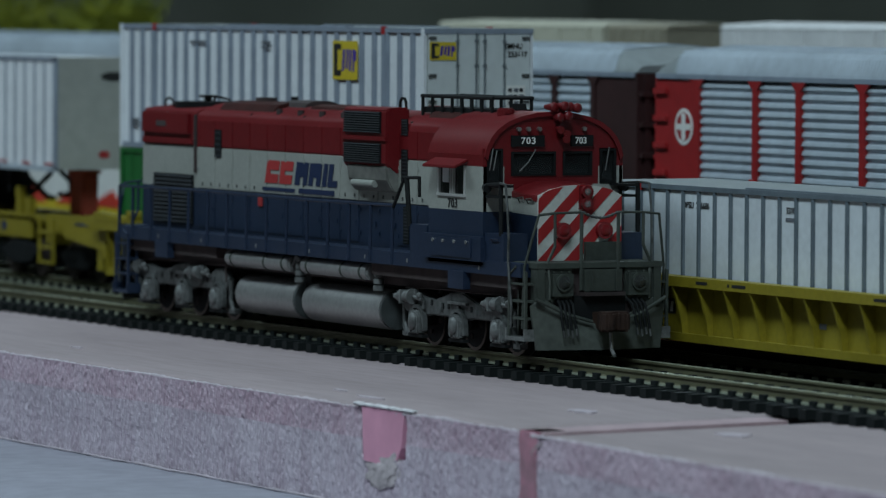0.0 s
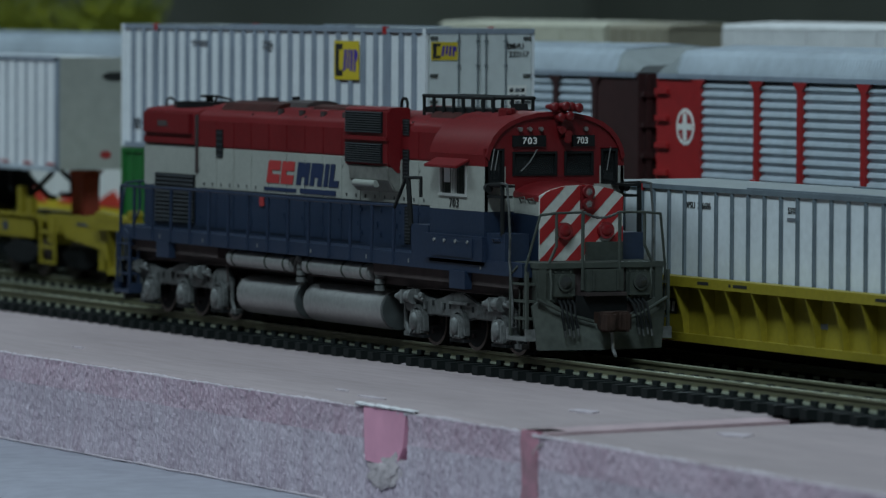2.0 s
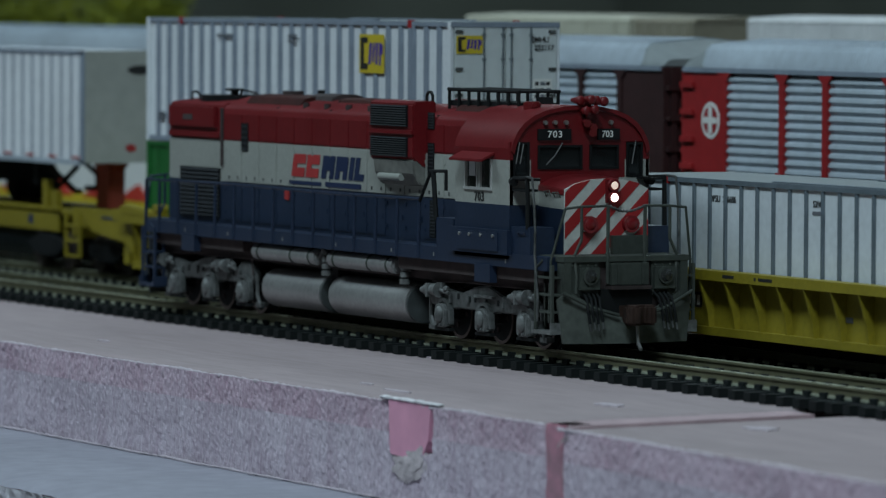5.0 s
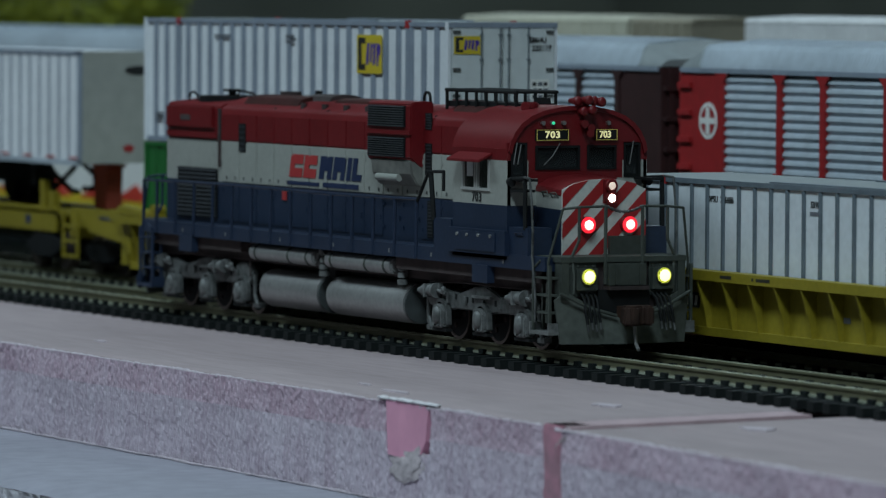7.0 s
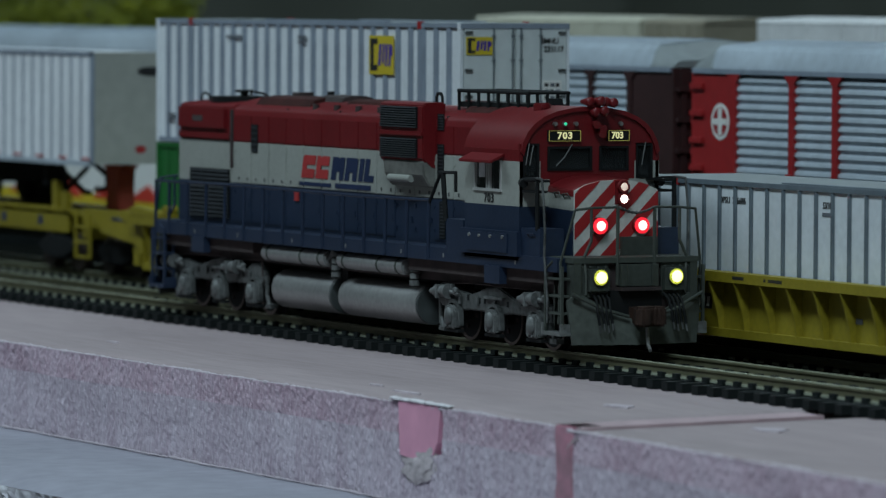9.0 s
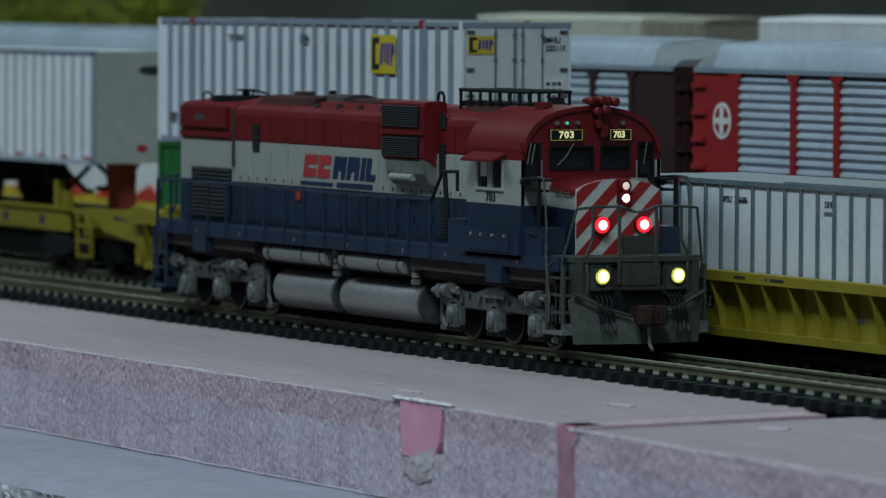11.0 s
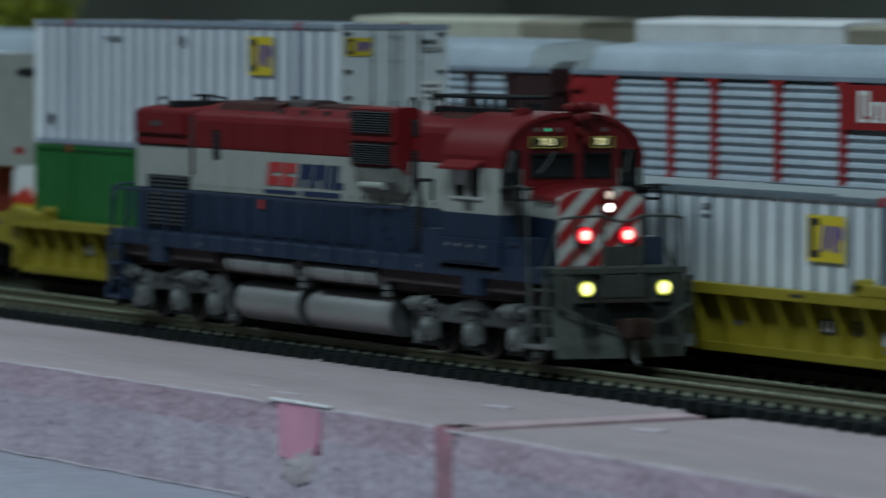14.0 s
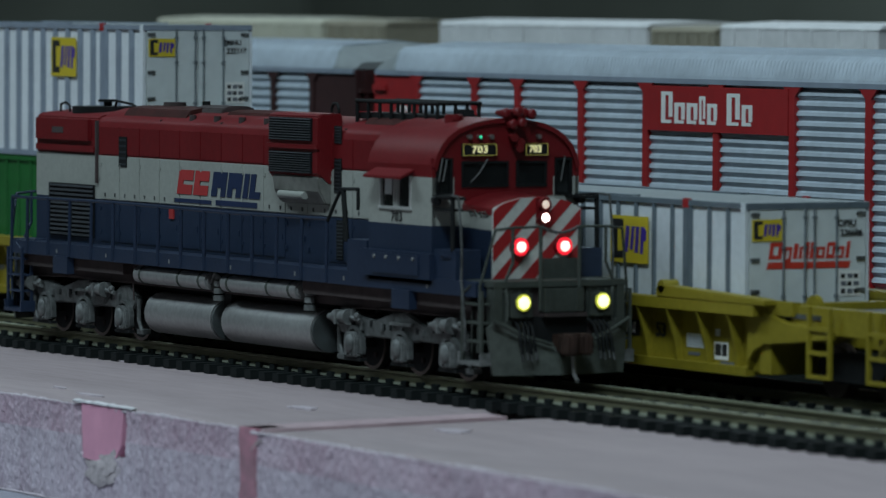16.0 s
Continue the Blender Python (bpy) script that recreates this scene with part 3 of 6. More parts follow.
        boxpart("hood_notch", (-80.2, -62.0, s * 10.55 - 0.12, s * 10.55 + 0.12, 36.4, 36.8), TANK, loco)
        # emblem row in plain slanted blocks: two coral, four navy, each with a small cream gap
        for gx, gw, gm, gaps in ((-39.6, 7.2, INKC, ((0.36, 1.0, 36.6, 37.6),)), (-31.6, 7.0, INKC, ((0.38, 1.0, 36.6, 37.6),)), (-22.8, 6.8, INKN, ((0.4, 0.66, 34.4, 36.4),)), (-15.2, 6.6, INKN, ((0.36, 0.64, 34.4, 36.4),)), (-7.6, 2.3, INKN, ()), (-4.6, 5.2, INKN, ((0.46, 1.0, 36.0, 39.9),))):
            def slant(u0, u1, z0, z1):
                k = 0.26
                bm = bmesh.new()
                extrude(bm, [(gx + u0 + k * (z0 - 34.4), z0), (gx + u1 + k * (z0 - 34.4), z0), (gx + u1 + k * (z1 - 34.4), z1), (gx + u0 + k * (z1 - 34.4), z1)], s * 10.78, s * 10.86, "y")
                part("emblem_stroke", bm, gm, loco, "plain slanted emblem stroke")
            levels = sorted({34.4, 39.9, *[g[2] for g in gaps], *[g[3] for g in gaps]})
            for z0, z1 in zip(levels, levels[1:]):
                u = 0.0
                for a, b, c0, c1 in sorted(g for g in gaps if g[2] <= z0 and g[3] >= z1):
                    if a > u:
                        slant(u * gw, a * gw, z0, z1)
                    u = b
                if u < 1:
                    slant(u * gw, gw, z0, z1)
        boxpart("emblem_bar", (-41.0, -22.6, s * 10.82 - 0.04, s * 10.82 + 0.04, 32.5, 33.4), INKN, loco, "navy underline")
        boxpart("emblem_bar", (-20.4, -0.6, s * 10.82 - 0.04, s * 10.82 + 0.04, 32.4, 33.6), INKN, loco, "navy underline")
        boxpart("fuel_cutoff", (-43.0, -40.8, s * 10.95 - 0.15, s * 10.95 + 0.15, 28.6, 31.0), INKC, loco, "small red shield plate")


CAB_ARC = [(-17.5, 44.2), (-16.9, 46.4), (-15.8, 48.5), (-14.2, 50.3), (-11.8, 51.9), (-8.6, 53.1), (-4.4, 53.9), (0, 54.1), (4.4, 53.9), (8.6, 53.1), (11.8, 51.9), (14.2, 50.3), (15.8, 48.5), (16.9, 46.4), (17.5, 44.2)]


def cab():
    # hollow shell: lower walls, window bands, arched roof
    for s in (-1, 1):
        y0, y1 = sorted((s * 16.7, s * 17.6))
        boxpart("cab_side_lower", (62.8, 89.7, y0, y1, 20.0, 32.0), BLUE, loco, "navy cab side")
        bm = bmesh.new()
        box(bm, 62.8, 89.7, y0, y1, 32.0, 35.0)
        box(bm, 62.8, 68.0, y0, y1, 35.0, 42.0)
        box(bm, 80.6, 89.7, y0, y1, 35.0, 42.0)
        part("cab_side", bm, CREAM, loco, "cream cab side")
        boxpart("cab_eave", (62.8, 89.7, y0, y1, 42.0, 44.6), RED, loco, "red cab eave")
        for x in (67.8, 73.8, 75.0, 80.6):
            boxpart("window_bar", (x, x + 0.55, s * 17.6 - 0.3, s * 17.6 + 0.3, 35.3, 42.0), ALU, loco, "silver window frame")
        boxpart("window_bar", (67.4, 81.4, s * 17.7 - 0.3, s * 17.7 + 0.3, 35.0, 35.6), ALU, loco, "silver window sill")
        boxpart("side_pane", (68.3, 80.3, s * 17.2 - 0.1, s * 17.2 + 0.1, 35.2, 42.0), PANE, loco, "dark cab window")
        boxpart("window_shade", (69.3, 72.3, s * 17.32 - 0.04, s * 17.32 + 0.04, 38.0, 41.8), DOORW, loco, "pale blind behind the window")
        bm = bmesh.new()
        extrude(bm, [(s * 17.6, 43.6), (s * 21.0, 42.0), (s * 21.0, 41.4), (s * 17.6, 43.0)], 66.2, 82.4)
        part("awning", bm, RED, loco, "red sun awning over the cab window", 0.12)
        text("number", "703", 2.9, mm(75.0, s * 17.7, 33.4, 90, 0, 0 if s < 0 else 180), INKB, loco, "small black road number", 0.035, 1.05, 1.1)
        # boxes under the cab
        boxpart("battery_box", (61.6, 90.4, s * 17.9 - 0.6, s * 17.9 + 0.6, 20.9, 26.4), BLUE, loco, "navy equipment box", 0.3)
        boxpart("box_lid", (66.0, 86.0, s * 18.6 - 0.2, s * 18.6 + 0.2, 21.6, 25.8), BLUE, loco, "", 0.15)
        for x in (67.5, 72.5, 78, 84):
            bm = bmesh.new()
            rod(bm, (x, s * 18.6, 25.0), (x, s * 19.1, 25.0), 0.4, 8)
            part("box_bolt", bm, TANK, loco)
        boxpart("step_box", (53.5, 62.0, s * 15.0 - 2.6, s * 15.0 + 2.6, 21.3, 28.0), BLUE, loco, "navy sand box", 0.3)
    boxpart("cab_rear", (62.8, 63.6, -16.7, 16.7, 21.3, 45.0), CREAM, loco, "cream cab rear wall")
    boxpart("cab_floor", (63.6, 88.8, -16.7, 16.7, 30.0, 31.0), BLACK, loco, "dark cab floor")
    boxpart("control_stand", (80.0, 85.0, -12, -3, 31.0, 39.0), VENT, loco, "grey control stand", 0.3)
    boxpart("cab_seat", (70.0, 75.0, -12, -7, 31.0, 38.5), BLACK, loco, "black cab seat", 0.5)
    boxpart("cab_seat", (70.0, 75.0, 6, 11, 31.0, 38.5), BLACK, loco, "black cab seat", 0.5)
    # roof shell
    inner = [(y * 0.955, z - 0.9) for y, z in CAB_ARC]
    bm = bmesh.new()
    n = len(CAB_ARC)
    for x0, x1 in ((62.0, 90.3),):
        a = [bm.verts.new((x0, y, z)) for y, z in CAB_ARC]
        b = [bm.verts.new((x1, y, z)) for y, z in CAB_ARC]
        c = [bm.verts.new((x0, y, z)) for y, z in inner]
        d = [bm.verts.new((x1, y, z)) for y, z in inner]
        for i in range(n - 1):
            bm.faces.new((a[i], b[i], b[i + 1], a[i + 1]))
            bm.faces.new((c[i + 1], d[i + 1], d[i], c[i]))
            bm.faces.new((b[i], d[i], d[i + 1], b[i + 1]))
            bm.faces.new((a[i + 1], c[i + 1], c[i], a[i]))
        for i in (0, n - 1):
            bm.faces.new((a[i], c[i], d[i], b[i]))
    bmesh.ops.recalc_face_normals(bm, faces=bm.faces)
    part("cab_roof", bm, RED, loco, "red arched cab roof", 0, True)
    # front wall in strips around the windows
    X0, X1 = 88.8, 89.6
    wins = ((-16.7, -12.7, 38.3, 46.0), (-10.6, 0.6, 39.9, 45.3), (2.4, 9.8, 39.9, 45.3), (11.7, 15.9, 38.1, 45.8))
    ys = [-17.5] + [v for w in wins for v in w[:2]] + [17.5]
    for i in range(0, len(ys), 2):
        boxpart("cab_front_pillar", (X0, X1, ys[i], ys[i + 1], 36.0 if 0 < i < 8 else 42.0, 46.0), RED, loco)
    for y0, y1, z0, z1 in wins[1:3]:
        boxpart("cab_front_panel", (X0, X1, y0, y1, 36.0, z0), RED, loco)
        boxpart("cab_front_panel", (X0, X1, y0, y1, z1, 46.0), RED, loco)
    bm = bmesh.new()
    arc = [(y * 0.985, z - 0.25) for y, z in CAB_ARC if z > 46.0]
    extrude(bm, [(-16.9, 46.0)] + arc + [(16.9, 46.0)], X0, X1)
    part("cab_front", bm, RED, loco, "red rounded cab front")
    for y0, y1, z0, z1 in ((-17.5, -16.6, 38, 42.0), (-12.9, -12.3, 38, 42.0), (15.9, 17.5, 38, 42.0), (11.4, 12.0, 38, 42.0), (-17.5, -10.0, 32.0, 38.0), (10.0, 17.5, 32.0, 38.0)):
        boxpart("cab_front_corner", (X0 - 0.02, X1 + 0.1, y0, y1, z0, z1), CREAM, loco, "cream cab front corner")
    boxpart("cab_front_lower", (X0, X1, -17.5, 17.5, 20.0, 32.0), BLUE, loco, "navy lower cab front")
    for y0, y1, z0, z1 in wins:
        bm = bmesh.new()
        box(bm, X1 - 0.1, X1 + 0.3, y0, y1, z0, z0 + 0.5)
        box(bm, X1 - 0.1, X1 + 0.3, y0, y1, z1 - 0.5, z1)
        box(bm, X1 - 0.1, X1 + 0.3, y0, y0 + 0.5, z0 + 0.5, z1 - 0.5)
        box(bm, X1 - 0.1, X1 + 0.3, y1 - 0.5, y1, z0 + 0.5, z1 - 0.5)
        gasket = part("window_frame", bm, BLACK, loco, "black window gasket")
        boxpart("pane", (X1 - 0.4, X1 - 0.25, y0 + 0.4, y1 - 0.4, z0 + 0.4, z1 - 0.4), PANE, gasket, "clear dark pane")
    tubepart("wiper", [(90.1, -8.6, 41.0), (90.2, -6.5, 43.0), (90.1, -4.6, 45.8)], 0.13, TANK, loco, "thin silver wiper")
    tubepart("wiper", [(90.1, -16.2, 41.2), (90.2, -15.4, 46.0)], 0.13, TANK, loco, "thin silver wiper")
    tubepart("wiper", [(90.1, -15.2, 41.2), (90.2, -14.4, 45.6)], 0.13, TANK, loco, "thin silver wiper")
    tubepart("wiper", [(90.1, 13.0, 41.0), (90.2, 13.9, 46.2)], 0.13, TANK, loco, "thin silver wiper")
    # number boards
    for y0, y1 in ((-10.7, -2.5), (4.3, 9.8)):
        boxpart("number_board", (89.6, 90.3, y0, y1, 46.4, 48.9), BLACK, loco, "black number board", 0.15)
        text("number", "703", 2.1, mm(90.32, (y0 + y1) / 2 - (0 if y0 < 0 else 0.4), 47.65, 90, 0, 90), INKW, loco, "white road number", 0.03, 1.1 if y0 < 0 else 0.95, 1.15 if y0 < 0 else 1.0)
    # marker lamps over the boards
    for y, m in ((-8.9, CHROME), (-6.5, GLOWG), (-3.7, CHROME), (7.6, CHROME)):
        rodpart("class_lamp", (89.5, y, 50.3), (90.5, y, 50.3), 0.5, CHROME, loco, "tiny marker lamp", 10)
    # horns
    boxpart("horn_bracket", (86.0, 90.6, 1.2, 2.4, 51.2, 55.2), RED, loco, "red horn bracket", 0.2)
    for y, z, x in ((-0.6, 55.2, 91.0), (1.4, 55.4, 92.5), (3.2, 55.2, 91.6), (4.8, 55.0, 92.2), (2.2, 53.2, 92.8), (0.4, 52.9, 92.2)):
        bm = bmesh.new()
        rod(bm, (x - 5, y * 0.8 + 0.4, z), (x, y, z), 0.45, 14, 1.1)
        ball(bm, (x, y, z), 1.1, 2, 0.5, 1, 1)
        part("horn_trumpet", bm, RED, loco, "red air horn trumpet", 0, True)
    for y, z in ((0.8, 50.5), (2.4, 49.6), (2.2, 48.4)):
        bm = bmesh.new()
        rod(bm, (90.0, y, z), (92.4, y - 0.3, z - 0.4), 0.5, 12, 0.9)
        part("horn_trumpet", bm, RED, loco, "red air horn trumpet", 0, True)
    # roof fittings
    bm = bmesh.new()
    rod(bm, (80, -7, 52.6), (80, -7, 54.8), 2.0, 16)
    rod(bm, (82.5, -7.6, 54.0), (77.5, -6.4, 54.0), 0.8, 8)
    part("roof_vent", bm, RED, loco, "small red roof ventilator", 0.3, True)
    bm = bmesh.new()
    extrude(bm, [(70, 53), (74.5, 53), (73.8, 55.6), (71.0, 55.6)], -1.0, 1.4, "y")
    part("antenna_fin", bm, BLACK, loco, "black antenna fin")
    # black roof rack
    for y in (-6, 4):
        tubepart("rack_rail", [(36, y, 56.8), (72, y, 56.8)], 0.45, BLACK, loco, "black roof rack rail")
        for i in range(8):
            x = 36.4 + i * 5.0
            tubepart("rack_post", [(x, y, 52.3), (x, y, 56.8)], 0.4, BLACK, loco)
    for i in range(8):
        x = 36.4 + i * 5.0
        tubepart("rack_rung", [(x, -6, 56.8), (x, 4, 56.8)], 0.35, BLACK, loco)
    boxpart("rack_tray", (36, 72, -5.5, 3.5, 53.0, 54.3), BLACK, loco, "dark tray under the rack")


def lamp(y, z, x, r, label, rim=BLACK, lens=LENS):
    """A lamp housing with its lens; returns the housing."""
    bm = bmesh.new()
    rod(bm, (x - 1.6, y, z), (x, y, z), r + 0.45, 20)
    h = part("lamp_housing", bm, rim, loco, label, 0, True)
    bm = bmesh.new()
    ball(bm, (x - 0.15, y, z), r, 2, 0.35, 1, 1)
    part("lens", bm, lens, h, "", 0, True)
    return h


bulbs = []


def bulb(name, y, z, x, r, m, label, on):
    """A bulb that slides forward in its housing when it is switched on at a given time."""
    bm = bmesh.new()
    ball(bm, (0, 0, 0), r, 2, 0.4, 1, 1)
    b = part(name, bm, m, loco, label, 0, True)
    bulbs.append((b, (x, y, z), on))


def nose():
    side = [(89.6, 21.3), (102.0, 21.3), (102.0, 31.4), (89.6, 31.8)]
    bm = bmesh.new()
    extrude(bm, side, -10.3, 10.3, "y")
    part("nose_lower", bm, BLUE, loco, "navy lower nose")
    bm = bmesh.new()
    extrude(bm, [(89.6, 31.8), (102.0, 31.4), (102.0, 35.3), (89.6, 36.2)], -10.3, 10.3, "y")
    part("nose_middle", bm, CREAM, loco, "cream nose sides")
    bm = bmesh.new()
    ends = []
    for x, drop in ((89.6, 0.0), (102.1, 0.7)):
        ends.append([bm.verts.new((x, y, z - drop)) for y, z in ((-10.5, 35.2), (10.5, 35.2), (10.4, 36.5), (7.6, 37.9), (4.0, 38.7), (0, 38.9), (-4.0, 38.7), (-7.6, 37.9), (-10.4, 36.5))])
    bm.faces.new(ends[0]), bm.faces.new(ends[1])
    for i in range(9):
        bm.faces.new((ends[0][i], ends[0][(i + 1) % 9], ends[1][(i + 1) % 9], ends[1][i]))
    bmesh.ops.recalc_face_normals(bm, faces=bm.faces)
    part("nose_top", bm, RED, loco, "red arched nose top", 0.15, True)
    tubepart("grab_iron", [(93.5, -10.3, 34.0), (93.5, -10.9, 35.2), (96.0, -10.9, 35.4), (96.5, -10.9, 34.2)], 0.14, PLOW, loco)
    tubepart("grab_iron", [(97.5, -10.3, 34.0), (97.5, -10.9, 35.0), (100.0, -10.9, 35.2), (100.3, -10.3, 34.0)], 0.14, PLOW, loco)
    # striped front
    face = [(-10.4, 21.3), (10.4, 21.3), (10.4, 35.9), (7.6, 37.2), (4.0, 38.0), (0, 38.2), (-4.0, 38.0), (-7.6, 37.2), (-10.4, 35.9)]
    bm = bmesh.new()
    extrude(bm, face, 102.0, 102.5)
    plate = part("nose_front", bm, STRIPEW, loco, "white nose front with red diagonal stripes")
    for k in range(-2, 8):
        u = -45.5 + 6.7 * k
        poly = clip(clip(face, (1, -1, u + 3.4)), (-1, 1, -u))
        if len(poly) > 2:
            bm = bmesh.new()
            extrude(bm, poly, 102.5, 102.62)
            part("stripe", bm, RRED, plate, "red diagonal stripe")
    boxpart("nose_door", (102.6, 103.8, 0.9, 9.8, 21.3, 25.6), PILOT, loco, "grey nose step box", 0.2)
    # twin headlight
    boxpart("headlight_panel", (102.5, 103.2, -0.4, 2.6, 32.8, 38.0), RED, loco, "red headlight panel", 0.5)
    for z in (36.7, 34.0):
        lamp(1.1, z, 104.2, 0.95, "red rimmed headlight", RED, LENS)
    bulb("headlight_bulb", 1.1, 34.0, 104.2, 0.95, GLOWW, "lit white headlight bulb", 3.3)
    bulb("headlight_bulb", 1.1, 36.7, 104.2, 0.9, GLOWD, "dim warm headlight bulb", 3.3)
    for y in (-4.7, 5.7):
        lamp(y, 28.1, 103.9, 1.45, "dark red rimmed marker light", REDLENS, REDLENS)
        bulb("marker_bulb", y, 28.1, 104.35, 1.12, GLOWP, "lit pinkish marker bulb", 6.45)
        # added glowing disc: the red halo round the marker bulb
        bm = bmesh.new()
        bmesh.ops.create_cone(bm, cap_ends=True, segments=22, radius1=1.8, radius2=1.8, depth=0.2, matrix=Matrix.Rotation(math.pi / 2, 4, "Y"))
        b = part("marker_halo", bm, GLOWR, loco, "red halo disc behind the bulb", 0, True)
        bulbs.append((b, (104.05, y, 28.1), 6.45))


def number_glow():
    for y0, y1 in ((-10.7, -2.5), (4.3, 9.8)):
        bm = bmesh.new()
        box(bm, -0.05, 0.05, y0 + 0.1, y1 - 0.1, 46.45, 46.57)
        box(bm, -0.05, 0.05, y0 + 0.1, y1 - 0.1, 48.73, 48.85)
        box(bm, -0.05, 0.05, y0 + 0.1, y0 + 0.24, 46.57, 48.73)
        box(bm, -0.05, 0.05, y1 - 0.24, y1 - 0.1, 46.57, 48.73)
        b = part("board_light", bm, GLOWB, loco, "amber light round the number board")
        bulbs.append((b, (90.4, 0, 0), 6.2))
        t = text("number_light", "703", 2.12, mm(0, 0, 0), GLOWN, loco, "amber lit road number", 0.05, 1.1 if y0 < 0 else 0.95, 1.15 if y0 < 0 else 1.0)
        t.data.transform(mm(0, (y0 + y1) / 2 - (0 if y0 < 0 else 0.4), 47.65, 90, 0, 90))
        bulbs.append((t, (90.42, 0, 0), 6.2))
    bm = bmesh.new()
    ball(bm, (0, 0, 0), 0.36, 2)
    b = part("marker_bulb", bm, GLOWG, loco, "lit green marker bulb", 0, True)
    bulbs.append((b, (90.5, -6.5, 50.3), 6.2))


def pilot(front):
    """End platform, steps, plow and hoses; front 1 or rear -1."""
    g = 1 if front else -1
    off = 0 if front else -4.0

    def X(v):
        return v if front else -v + off

    def slab(name, x0, x1, y0, y1, z0, z1, m, label="", bevel=0.25):
        a, b = sorted((X(x0), X(x1)))
        return boxpart(name, (a, b, y0, y1, z0, z1), m, loco, label, bevel)
    body = PILOT if front else BLUE
    slab("end_platform", 100.5, 112.0, -15.6, 15.6, 20.3, 21.5, body, "weathered grey end platform")
    slab("pilot_plate", 109.4, 110.6, -14.4, 14.4, 9.0, 20.3, UNDER, "grimy dark pilot plate")
    for s in (-1, 1):
        y0, y1 = sorted((s * 6.6, s * 14.6))
        slab("face_plate", 110.6, 111.3, y0, y1, 12.8, 20.3, PILOT, "weathered grey pilot face")
        y0, y1 = sorted((s * 13.6, s * 15.4))
        slab("corner_plate", 108.6, 111.9, y0, y1, 12.0, 20.3, PILOT, "grey corner plate")
    slab("bumper_beam", 110.6, 113.0, -4.2, 5.0, 15.2, 20.0, PILOT, "weathered grey bumper beam", 0.4)
    slab("beam_shelf", 110.6, 113.8, -4.6, 5.4, 14.2, 15.0, UNDER, "dark shelf over the coupler")
    slab("coupler_pocket", 110.6, 112.0, -6.4, 6.4, 8.0, 14.2, BLACK, "black coupler pocket")
    # plow: two raked blades that rise towards the corners
    for s in (-1, 1):
        bm = bmesh.new()
        pts = [(X(111.6), s * 15.4, 2.4), (X(115.2), 0, 2.4), (X(113.6), 0, 7.4), (X(112.8), s * 7.0, 10.0), (X(111.6), s * 14.2, 13.9), (X(111.0), s * 16.6, 12.0)]
        f0 = [bm.verts.new(q) for q in pts]
        f1 = [bm.verts.new((q[0] - g * 0.7, q[1], q[2])) for q in pts]
        bm.faces.new(f0), bm.faces.new(f1)
        n = len(pts)
        for i in range(n):
            bm.faces.new((f0[i], f0[(i + 1) % n], f1[(i + 1) % n], f1[i]))
        bmesh.ops.recalc_face_normals(bm, faces=bm.faces)
        part("plow_blade", bm, PLOW, loco, "scuffed grey snow plow blade")
        for k in range(4):
            y = s * (7.6 + k * 1.05)
            low = 5.6 - 0.4 * (k % 2)
            tubepart("brake_hose", [(X(111.4), y - s * 0.4, 13.4), (X(113.4), y - s * 0.2, 12.2), (X(114.4), y, 9.6), (X(114.6), y + 0.4, low + 1.6)], 0.34, BLACK, loco, "black rubber hose")
            tubepart("hose_end", [(X(114.6), y + 0.4, low + 1.6), (X(114.8), y + 0.6, low)], 0.3, GREY, loco, "silver hose coupling")
        tubepart("uncoupling_lever", [(X(112.6), s * 16.2, 13.6), (X(114.0), s * 9.0, 10.2), (X(114.6), s * 3.2, 8.6)], 0.4, PILOT, loco, "grey uncoupling lever")
        tubepart("front_pipe", [(X(111.6), s * 12.6, 20.2), (X(112.0), s * 12.4, 17.0), (X(111.8), s * 12.4, 13.4)], 0.28, PLOW, loco, "thin grey pipe")
        for k in range(4):
            y = s * (7.4 + k * 1.9)
            rodpart("face_bolt", (X(111.2), y, 19.5), (X(111.6), y, 19.5), 0.25, PLOW, loco, "", 8)
    for y in (-2.6, 3.4):
        slab("beam_rib", 113.0, 113.5, y - 0.25, y + 0.25, 15.4, 19.8, PILOT)
    # knuckle coupler
    bm = bmesh.new()
    a, b = sorted((X(111), X(118)))
    box(bm, a, b, -1.8, 1.8, 7.2, 10.6)
    part("coupler_shank", bm, RUST, loco, "rusty coupler shank", 0.4)
    bm = bmesh.new()
    extrude(bm, [(X(116.4), -3.2), (X(119.6), -4.0), (X(121.6), -3.2), (X(121.8), -1.4), (X(119.6), -0.9), (X(119.2), 1.0), (X(120.8), 1.8), (X(120.8), 3.0), (X(117.4), 3.6), (X(116.0), 2.0)], 6.6, 11.0, "z")
    part("coupler", bm, RUST, loco, "rusty brown knuckle coupler", 0.5)
    tubepart("trip_pin", [(X(118), -0.5, 7), (X(118.6), -0.5, 2.6), (X(121), -1.2, 1.5)], 0.4, TANK, loco, "silver coupler trip pin")
    # open step ladders at the corners
    for s in (-1, 1):
        y = s * 16.4
        xs = (102.8, 110.4)
        for x in xs:
            for d in (-1.2, 1.2):
                slab("step_side", x - 0.35, x + 0.35, y + d - 0.3, y + d + 0.3, 5.0, 19.6, body, "weathered step rail", 0.1)
        tubepart("step_top", [(X(102.8), y + s * 1.2, 18.8), (X(106.0), y + s * 1.2, 20.6)], 0.3, body, loco)
        for z in (9.0, 12.8, 16.6):
            slab("step_tread", 102.6, 110.6, y - 1.4, y + 1.4, z, z + 0.45, body, "", 0.1)
